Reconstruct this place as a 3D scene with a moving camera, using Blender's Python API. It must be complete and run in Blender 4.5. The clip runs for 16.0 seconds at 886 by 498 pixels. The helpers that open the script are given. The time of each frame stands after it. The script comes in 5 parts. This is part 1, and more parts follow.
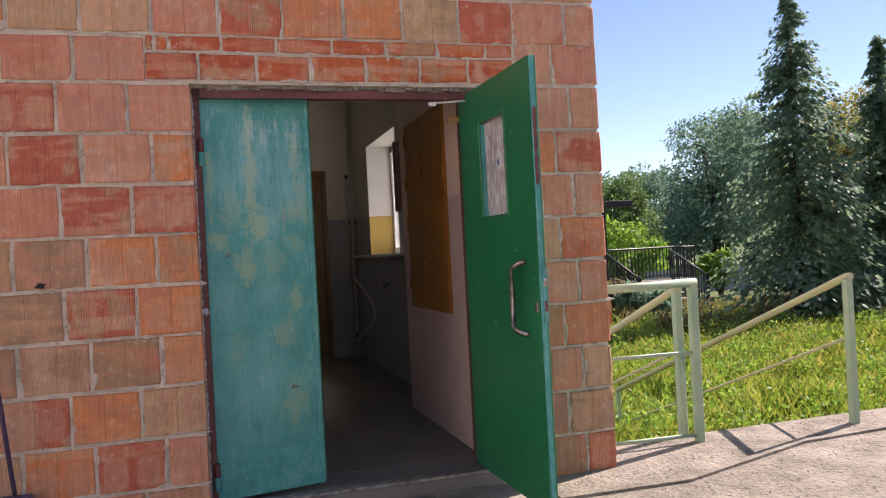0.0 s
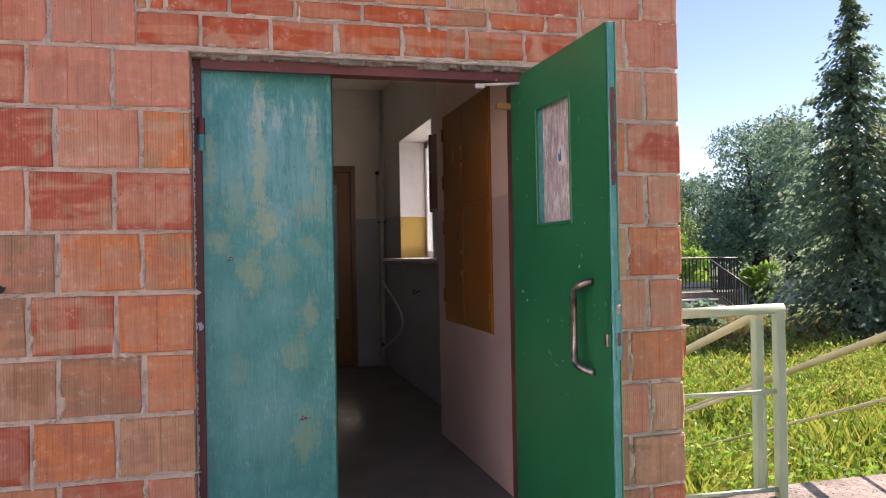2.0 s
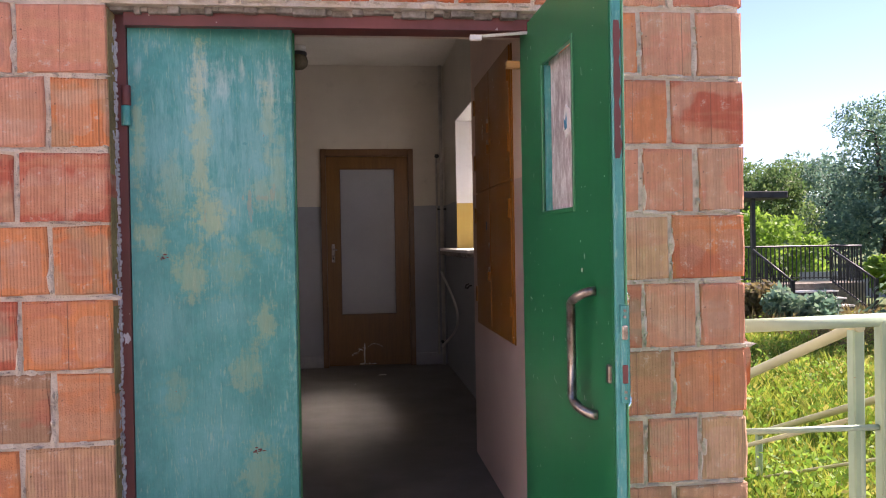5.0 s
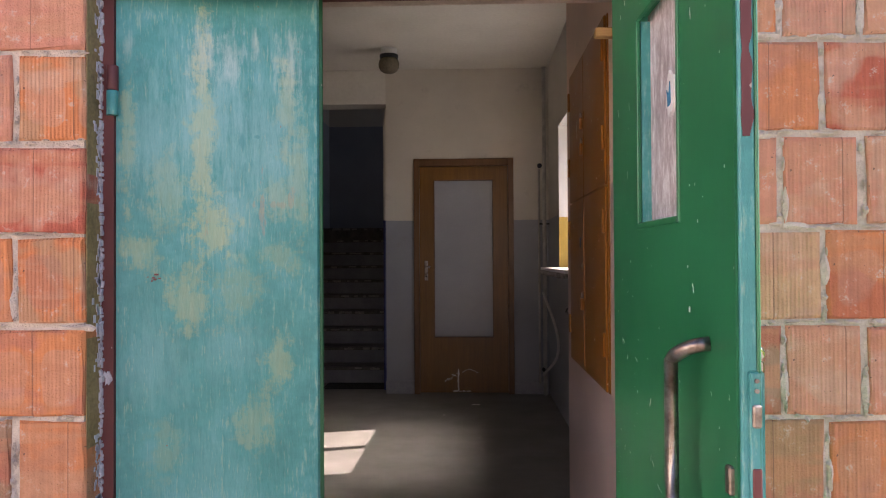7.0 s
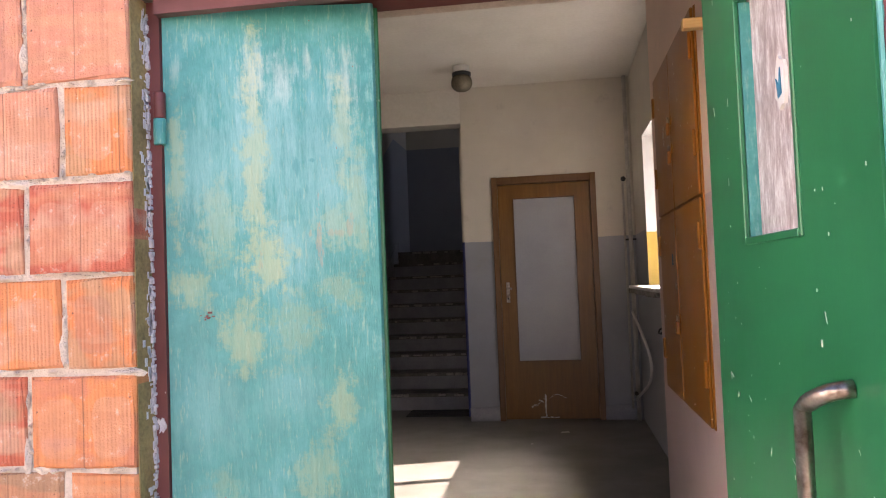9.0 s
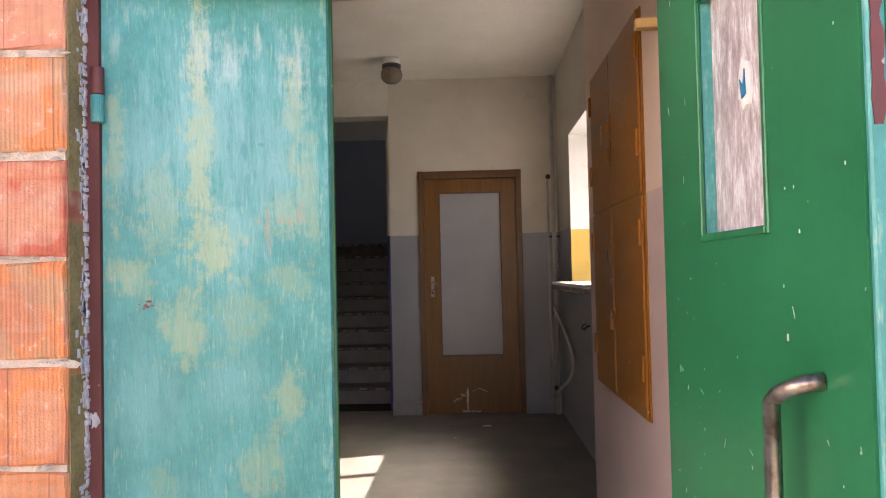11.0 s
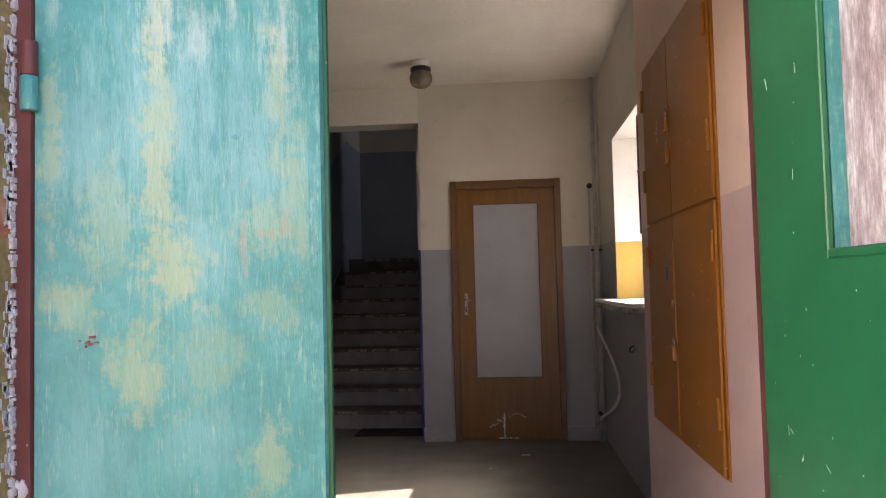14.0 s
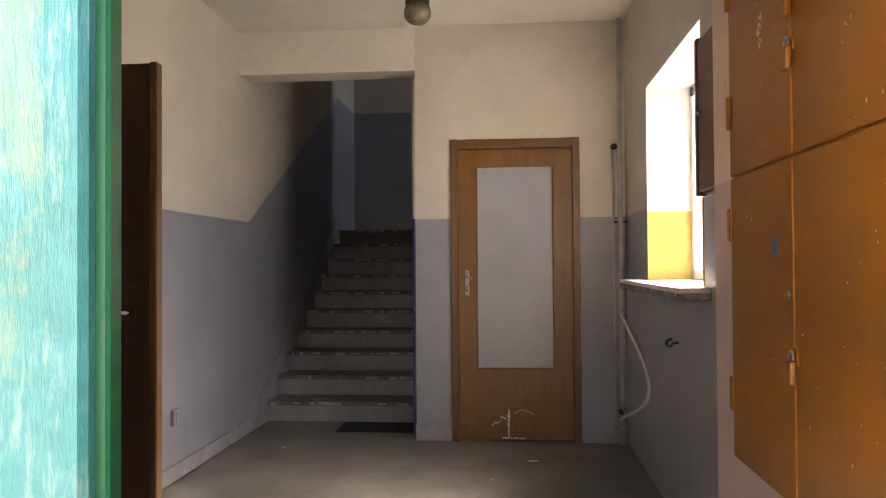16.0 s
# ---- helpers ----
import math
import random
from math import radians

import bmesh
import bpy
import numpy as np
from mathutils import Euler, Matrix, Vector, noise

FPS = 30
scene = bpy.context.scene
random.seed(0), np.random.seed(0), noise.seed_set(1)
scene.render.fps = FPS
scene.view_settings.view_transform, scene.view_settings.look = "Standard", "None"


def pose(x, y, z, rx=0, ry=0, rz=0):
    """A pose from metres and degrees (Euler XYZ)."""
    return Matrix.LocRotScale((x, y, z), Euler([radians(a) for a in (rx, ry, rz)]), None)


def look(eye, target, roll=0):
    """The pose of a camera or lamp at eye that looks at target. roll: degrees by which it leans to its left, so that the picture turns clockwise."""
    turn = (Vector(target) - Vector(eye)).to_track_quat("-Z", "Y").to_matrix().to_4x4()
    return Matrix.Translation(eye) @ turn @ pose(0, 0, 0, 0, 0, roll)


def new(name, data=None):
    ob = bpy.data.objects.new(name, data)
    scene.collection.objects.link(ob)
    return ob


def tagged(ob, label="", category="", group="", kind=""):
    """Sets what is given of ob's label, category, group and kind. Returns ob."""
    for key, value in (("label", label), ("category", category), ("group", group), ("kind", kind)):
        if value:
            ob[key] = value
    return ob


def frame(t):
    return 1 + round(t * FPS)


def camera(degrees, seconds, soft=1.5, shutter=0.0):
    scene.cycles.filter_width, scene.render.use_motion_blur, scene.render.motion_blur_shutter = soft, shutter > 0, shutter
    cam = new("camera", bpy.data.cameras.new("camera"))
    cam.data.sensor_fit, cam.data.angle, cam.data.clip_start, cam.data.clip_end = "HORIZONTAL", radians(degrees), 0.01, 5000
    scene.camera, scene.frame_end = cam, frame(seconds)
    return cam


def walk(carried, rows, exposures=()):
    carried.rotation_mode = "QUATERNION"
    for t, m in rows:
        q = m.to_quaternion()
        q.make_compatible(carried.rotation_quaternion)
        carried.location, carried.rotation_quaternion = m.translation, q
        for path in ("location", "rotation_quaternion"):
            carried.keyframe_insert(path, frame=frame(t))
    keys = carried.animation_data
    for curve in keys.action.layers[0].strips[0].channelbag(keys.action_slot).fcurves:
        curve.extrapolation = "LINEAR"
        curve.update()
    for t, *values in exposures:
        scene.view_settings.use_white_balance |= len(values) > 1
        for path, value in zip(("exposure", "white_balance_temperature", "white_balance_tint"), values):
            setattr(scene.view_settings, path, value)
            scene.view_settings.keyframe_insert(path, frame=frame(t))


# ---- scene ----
cam = camera(59.9, 16.0, soft=1.1)
PATH = [
    (0, (0.356, 0.252, 1.153), (0.934, 2.167, 1.162), -3.0),
    (0.5, (0.474, 0.419, 1.16), (0.982, 2.352, 1.229), -2.9),
    (1, (0.54, 0.55, 1.16), (0.923, 2.513, 1.208), -1.8),
    (1.5, (0.522, 0.712, 1.152), (0.914, 2.673, 1.184), -1.0),
    (2, (0.489, 0.899, 1.198), (0.992, 2.835, 1.212), -1.0),
    (2.5, (0.53, 1.003, 1.202), (1.071, 2.928, 1.194), -1.8),
    (3, (0.685, 1.088, 1.208), (1.133, 3.037, 1.218), -1.6),
    (3.2, (0.729, 1.116, 1.21), (1.137, 3.074, 1.211), -1.4),
    (5.3, (1.132, 1.522, 1.227), (1.283, 3.516, 1.2), -1.1),
    (5.5, (1.179, 1.555, 1.227), (1.27, 3.553, 1.189), -1.0),
    (6, (1.237, 1.692, 1.221), (1.269, 3.691, 1.189), 0.1),
    (6.5, (1.251, 1.904, 1.236), (1.256, 3.904, 1.237), 1.0),
    (7, (1.283, 2.086, 1.238), (1.208, 4.084, 1.265), -0.3),
    (7.5, (1.349, 2.235, 1.252), (1.138, 4.223, 1.311), -1.6),
    (8, (1.37, 2.298, 1.251), (1.079, 4.275, 1.326), -2.2),
    (8.5, (1.341, 2.304, 1.254), (1.047, 4.28, 1.336), -2.4),
    (9, (1.298, 2.299, 1.257), (1.008, 4.276, 1.341), -2.2),
    (9.5, (1.274, 2.3, 1.252), (1.022, 4.283, 1.323), -1.1),
    (9.7, (1.266, 2.304, 1.25), (1.05, 4.292, 1.313), -1.0),
    (11.8, (1.182, 2.337, 1.254), (1.123, 4.335, 1.318), -1.2),
    (12, (1.201, 2.376, 1.248), (1.118, 4.374, 1.305), -1.5),
    (12.5, (1.259, 2.489, 1.259), (1.113, 4.483, 1.312), -1.5),
    (13, (1.305, 2.571, 1.26), (1.128, 4.562, 1.316), -1.4),
    (13.5, (1.281, 2.659, 1.254), (1.082, 4.648, 1.323), -1.5),
    (14, (1.211, 2.738, 1.277), (1.046, 4.729, 1.378), -1.4),
    (14.5, (1.142, 2.874, 1.257), (1.046, 4.87, 1.34), -1.6),
    (15, (1.187, 3.098, 1.247), (1.076, 5.095, 1.267), -1.3),
    (15.5, (1.245, 3.37, 1.258), (1.043, 5.36, 1.267), -0.4),
    (16, (1.175, 3.647, 1.277), (1.0, 5.639, 1.314), -0.4),
]

EXPOSURES = [(0.0, 1.12, 7000, 25), (0.5, 1.05, 7100, 28), (1.5, 1.24, 7100, 30), (2.0, 1.38, 7000, 31), (3.0, 1.44, 7000, 31), (5.5, 1.70, 7000, 31), (7.0, 1.96, 7100, 29),
             (8.0, 2.58, 7300, 29), (9.0, 2.68, 7300, 28), (12.5, 2.64, 7400, 26), (14.5, 2.72, 7400, 27), (15.0, 3.04, 7600, 27), (15.5, 3.28, 7700, 26), (16.0, 3.56, 7700, 25)]
walk(cam, [(t, look(eye, target, roll)) for t, eye, target, roll in PATH], EXPOSURES)

# world, sun
SUN_TO = Vector((0.96, 0.298, 0.869)).normalized()
world = bpy.data.worlds.new("sky")
scene.world = world
world.use_nodes = True
wn = world.node_tree
wn.nodes.clear()
w_out = wn.nodes.new("ShaderNodeOutputWorld")
w_bg = wn.nodes.new("ShaderNodeBackground")
w_sky = wn.nodes.new("ShaderNodeTexSky")
w_sky.sky_type, w_sky.sun_disc = "NISHITA", False
w_sky.sun_elevation = math.asin(SUN_TO.z)
w_sky.sun_rotation = math.atan2(SUN_TO.x, SUN_TO.y)
w_sky.air_density, w_sky.dust_density, w_sky.ozone_density = 0.8, 0.0, 2.6
w_bg.inputs["Strength"].default_value = 0.083
wn.links.new(w_sky.outputs[0], w_bg.inputs["Color"])
wn.links.new(w_bg.outputs[0], w_out.inputs["Surface"])
sun_data = bpy.data.lights.new("sun", "SUN")
sun_data.energy, sun_data.angle, sun_data.color = 4.5, radians(0.5), (1.0, 0.95, 0.87)
sun = new("sun", sun_data)
sun.matrix_world = look((0, 0, 30), Vector((0, 0, 30)) - SUN_TO)


# daylight standing in the two window openings
for nm, at, w, h, watts, tint in (("window_daylight", (2.345, 7.64, 1.74), 1.10, 0.95, 1.1, (0.92, 0.96, 1.0)), ("landing_daylight", (2.24, 12.97, 3.32), 0.5, 0.9, 1.3, (0.50, 0.70, 1.0))):
    ld = bpy.data.lights.new(nm, "AREA")
    ld.shape, ld.size, ld.size_y, ld.energy, ld.color = "RECTANGLE", w, h, watts, tint
    new(nm, ld).matrix_world = look(at, (at[0] - 1, at[1] - (0.6 if at[1] > 10 else 0.0), at[2] + (-0.25 if at[1] > 10 else 0.12)))


# ---- materials ----
def N(nt, kind, **kw):
    n = nt.nodes.new(kind)
    for k, v in kw.items():
        n.inputs[k].default_value = v
    return n


def base_mat(name, rough=0.6, metal=0.0):
    m = bpy.data.materials.new(name)
    m.use_nodes = True
    nt = m.node_tree
    b = nt.nodes["Principled BSDF"]
    b.inputs["Roughness"].default_value = rough
    b.inputs["Metallic"].default_value = metal
    return m, nt, b


def coords(nt, scale=(1, 1, 1), world_space=True):
    if world_space:
        g = nt.nodes.new("ShaderNodeNewGeometry").outputs["Position"]
    else:
        g = nt.nodes.new("ShaderNodeTexCoord").outputs["Object"]
    mp = nt.nodes.new("ShaderNodeMapping")
    mp.inputs["Scale"].default_value = scale
    nt.links.new(g, mp.inputs["Vector"])
    return mp.outputs[0]


def noise_of(nt, vec, scale, detail=4, rough=0.6):
    n = N(nt, "ShaderNodeTexNoise", Scale=scale, Detail=detail, Roughness=rough)
    nt.links.new(vec, n.inputs["Vector"])
    return n.outputs["Fac"]


def ramp(nt, fac, stops):
    r = nt.nodes.new("ShaderNodeValToRGB")
    els = r.color_ramp.elements
    while len(els) < len(stops):
        els.new(0.5)
    for e, (p, c) in zip(els, stops):
        e.position = p
        e.color = (*c, 1) if len(c) == 3 else c
    nt.links.new(fac, r.inputs[0])
    return r.outputs[0]


def mixc(nt, fac, a, b, mode="MIX"):
    m = nt.nodes.new("ShaderNodeMix")
    m.data_type, m.blend_type = "RGBA", mode
    for sock, v in ((m.inputs[0], fac), (m.inputs[6], a), (m.inputs[7], b)):
        if isinstance(v, (int, float)):
            sock.default_value = v
        elif isinstance(v, tuple):
            sock.default_value = (*v, 1)
        else:
            nt.links.new(v, sock)
    return m.outputs[2]


def mth(nt, op, a, b=0.0):
    m = nt.nodes.new("ShaderNodeMath")
    m.operation = op
    for sock, v in ((m.inputs[0], a), (m.inputs[1], b)):
        if isinstance(v, (int, float)):
            sock.default_value = v
        else:
            nt.links.new(v, sock)
    return m.outputs[0]


def bump(nt, b, height, strength=0.3, dist=0.004):
    n = N(nt, "ShaderNodeBump", Strength=strength, Distance=dist)
    nt.links.new(height, n.inputs["Height"])
    nt.links.new(n.outputs[0], b.inputs["Normal"])


def soft_mat(name, dark, light, scale=6.0, rough=0.6, metal=0.0, grain=60.0, bs=0.25, bd=0.003, stretch=(1, 1, 1), world_space=True):
    m, nt, b = base_mat(name, rough, metal)
    v = coords(nt, stretch, world_space)
    n1, n2 = noise_of(nt, v, scale), noise_of(nt, v, grain, 3)
    f = mth(nt, "ADD", mth(nt, "MULTIPLY", n1, 0.65), mth(nt, "MULTIPLY", n2, 0.35))
    nt.links.new(ramp(nt, f, [(0.35, dark), (0.65, light)]), b.inputs["Base Color"])
    bump(nt, b, n2, bs, bd)
    return m


def wall_paint(name, low, high, line, diag=False):
    """Oil-painted dado below a line, limewash above, with scuffs."""
    m, nt, b = base_mat(name, 0.6)
    pos = nt.nodes.new("ShaderNodeNewGeometry").outputs["Position"]
    sep = nt.nodes.new("ShaderNodeSeparateXYZ")
    nt.links.new(pos, sep.inputs[0])
    v = coords(nt)
    big, fine, grime = noise_of(nt, v, 1.6), noise_of(nt, v, 45, 4), noise_of(nt, v, 7, 5, 0.7)
    edge = mth(nt, "ADD", mth(nt, "MULTIPLY", noise_of(nt, v, 9), 0.012), line - 0.006)
    if diag:
        rise = mth(nt, "MULTIPLY", mth(nt, "SUBTRACT", sep.outputs["Y"], 9.375), 0.522)
        edge = mth(nt, "ADD", edge, mth(nt, "MINIMUM", mth(nt, "MAXIMUM", rise, 0.0), 1.61))
    above = mth(nt, "GREATER_THAN", sep.outputs["Z"], edge)
    dk = lambda c, k: tuple(x * k for x in c)
    c_low = ramp(nt, big, [(0.3, dk(low, 0.84)), (0.7, low)])
    c_high = ramp(nt, big, [(0.3, dk(high, 0.86)), (0.7, high)])
    col = mixc(nt, above, c_low, c_high)
    dirt = ramp(nt, grime, [(0.60, (0, 0, 0)), (0.80, (0.35, 0.35, 0.35))])
    col = mixc(nt, dirt, col, (0.22, 0.20, 0.17))
    nt.links.new(col, b.inputs["Base Color"])
    r = mth(nt, "ADD", mth(nt, "MULTIPLY", above, 0.35), 0.42)
    nt.links.new(r, b.inputs["Roughness"])
    bump(nt, b, mth(nt, "ADD", fine, mth(nt, "MULTIPLY", grime, 1.5)), 0.25, 0.004)
    return m


def brick_mat(name, hues, grooves=True):
    """Fired clay: each piece its own hue, vertical extrusion grooves, scorched patches and lime smears."""
    m, nt, b = base_mat(name, 0.85)
    rnd = nt.nodes.new("ShaderNodeObjectInfo").outputs["Random"]
    tc = nt.nodes.new("ShaderNodeTexCoord").outputs["Object"]
    off = nt.nodes.new("ShaderNodeVectorMath")
    off.operation = "MULTIPLY_ADD"
    nt.links.new(rnd, off.inputs[0])
    off.inputs[1].default_value = (37.0, 11.0, 53.0)
    nt.links.new(tc, off.inputs[2])
    sep = nt.nodes.new("ShaderNodeSeparateXYZ")
    nt.links.new(tc, sep.inputs[0])
    p = off.outputs[0]
    n_big = noise_of(nt, p, 7, 3, 0.5)
    n_mid = noise_of(nt, p, 26, 4, 0.65)
    n_fine = noise_of(nt, p, 190, 3)
    st = nt.nodes.new("ShaderNodeMapping")
    st.inputs["Scale"].default_value = (60, 60, 2.5)
    nt.links.new(p, st.inputs["Vector"])
    n_st = noise_of(nt, st.outputs[0], 1.0, 3, 0.6)
    base = ramp(nt, rnd, hues)
    r2 = mth(nt, "FRACT", mth(nt, "MULTIPLY", rnd, 17.3))
    alt = ramp(nt, r2, [(0.0, (0.62, 0.34, 0.20)), (0.35, (0.52, 0.13, 0.075)), (0.65, (0.66, 0.40, 0.28)), (1.0, (0.40, 0.27, 0.14))])
    patch = ramp(nt, n_big, [(0.50, (0, 0, 0)), (0.58, (0.7, 0.7, 0.7))])
    col = mixc(nt, patch, base, alt)
    bv = nt.nodes.new("ShaderNodeMapping")
    bv.inputs["Scale"].default_value = (2.5, 2.5, 17)
    nt.links.new(p, bv.inputs["Vector"])
    if grooves:
        halves = mth(nt, "PINGPONG", mth(nt, "SUBTRACT", sep.outputs["X"], 0.070), 0.070)
        dx = mth(nt, "POWER", mth(nt, "DIVIDE", halves, 0.052), 4.0)
        dz = mth(nt, "POWER", mth(nt, "ABSOLUTE", mth(nt, "DIVIDE", mth(nt, "SUBTRACT", sep.outputs["Z"], mth(nt, "ADD", mth(nt, "MULTIPLY", r2, 0.03), 0.08)), 0.075)), 4.0)
        r3 = mth(nt, "FRACT", mth(nt, "MULTIPLY", rnd, 41.7))
        rim = mth(nt, "ADD", mth(nt, "ADD", dx, dz), mth(nt, "MULTIPLY", mth(nt, "SUBTRACT", n_big, 0.5), 3.0))
        panel = mth(nt, "MULTIPLY", ramp(nt, rim, [(0.70, (1, 1, 1)), (0.95, (0, 0, 0))]), mth(nt, "MULTIPLY", mth(nt, "GREATER_THAN", r3, 0.45), 0.42))
        col = mixc(nt, panel, col, ramp(nt, r3, [(0.5, (0.42, 0.20, 0.15)), (0.72, (0.64, 0.38, 0.27)), (1.0, (0.48, 0.29, 0.20))]))
    band = ramp(nt, noise_of(nt, bv.outputs[0], 1.0, 3, 0.5), [(0.50, (0, 0, 0)), (0.60, (0.6, 0.6, 0.6))])
    col = mixc(nt, band, col, ramp(nt, r2, [(0.0, (0.64, 0.36, 0.22)), (0.5, (0.60, 0.24, 0.12)), (1.0, (0.66, 0.42, 0.29))]))
    col = mixc(nt, 0.30, col, ramp(nt, n_st, [(0.30, (0.52, 0.47, 0.45)), (0.60, (1.12, 1.08, 1.06))]), "MULTIPLY")
    col = mixc(nt, 0.4, col, ramp(nt, n_mid, [(0.35, (0.7, 0.68, 0.66)), (0.7, (1.1, 1.1, 1.1))]), "MULTIPLY")
    lime = ramp(nt, mth(nt, "ADD", mth(nt, "MULTIPLY", n_mid, 0.7), mth(nt, "MULTIPLY", n_fine, 0.3)), [(0.58, (0, 0, 0)), (0.66, (0.65, 0.65, 0.65))])
    col = mixc(nt, lime, col, (0.60, 0.50, 0.42))
    line_v = coords(nt, (1, 1, 1), False)
    pit = ramp(nt, noise_of(nt, line_v, 95, 2, 0.5), [(0.70, (0, 0, 0)), (0.74, (0.8, 0.8, 0.8))])
    col = mixc(nt, pit, col, (0.10, 0.06, 0.045))
    if grooves:
        # the die's seam down the middle of the face
        off_c = mth(nt, "ABSOLUTE", mth(nt, "SUBTRACT", mth(nt, "ADD", sep.outputs["X"], mth(nt, "MULTIPLY", n_st, 0.002)), mth(nt, "ADD", mth(nt, "MULTIPLY", r2, 0.02), 0.128)))
        seam = mth(nt, "LESS_THAN", off_c, 0.0013)
        col = mixc(nt, mth(nt, "MULTIPLY", seam, 0.6), col, (0.16, 0.08, 0.05))
    nt.links.new(col, b.inputs["Base Color"])
    wv = mth(nt, "SINE", mth(nt, "MULTIPLY", sep.outputs["X"], 620.0))
    h = mth(nt, "ADD", mth(nt, "MULTIPLY", n_st, 1.1 if grooves else 0.4), n_fine)
    if grooves:
        h = mth(nt, "ADD", h, mth(nt, "MULTIPLY", wv, mth(nt, "MULTIPLY", r2, 0.3)))
    bump(nt, b, h, 0.6, 0.006)
    return m


def patch_mask(nt, x, z, warp, spots, wobble=1.1, soft=2.2):
    """Ragged patches of wear: each spot is (x, z, half width, half height, strength)."""
    out = None
    for cx, cz, rx, rz, k in spots:
        dx = mth(nt, "POWER", mth(nt, "ABSOLUTE", mth(nt, "DIVIDE", mth(nt, "SUBTRACT", x, cx), rx)), 2.0)
        dz = mth(nt, "POWER", mth(nt, "ABSOLUTE", mth(nt, "DIVIDE", mth(nt, "SUBTRACT", z, cz), rz)), 2.0)
        d = mth(nt, "SQRT", mth(nt, "ADD", dx, dz))
        d = mth(nt, "ADD", d, mth(nt, "MULTIPLY", mth(nt, "SUBTRACT", warp, 0.5), wobble * 3.0))
        m = mth(nt, "MULTIPLY", mth(nt, "MINIMUM", mth(nt, "MAXIMUM", mth(nt, "MULTIPLY", mth(nt, "SUBTRACT", 1.0, d), soft), 0.0), 1.0), k)
        out = m if out is None else mth(nt, "MAXIMUM", out, m)
    return out


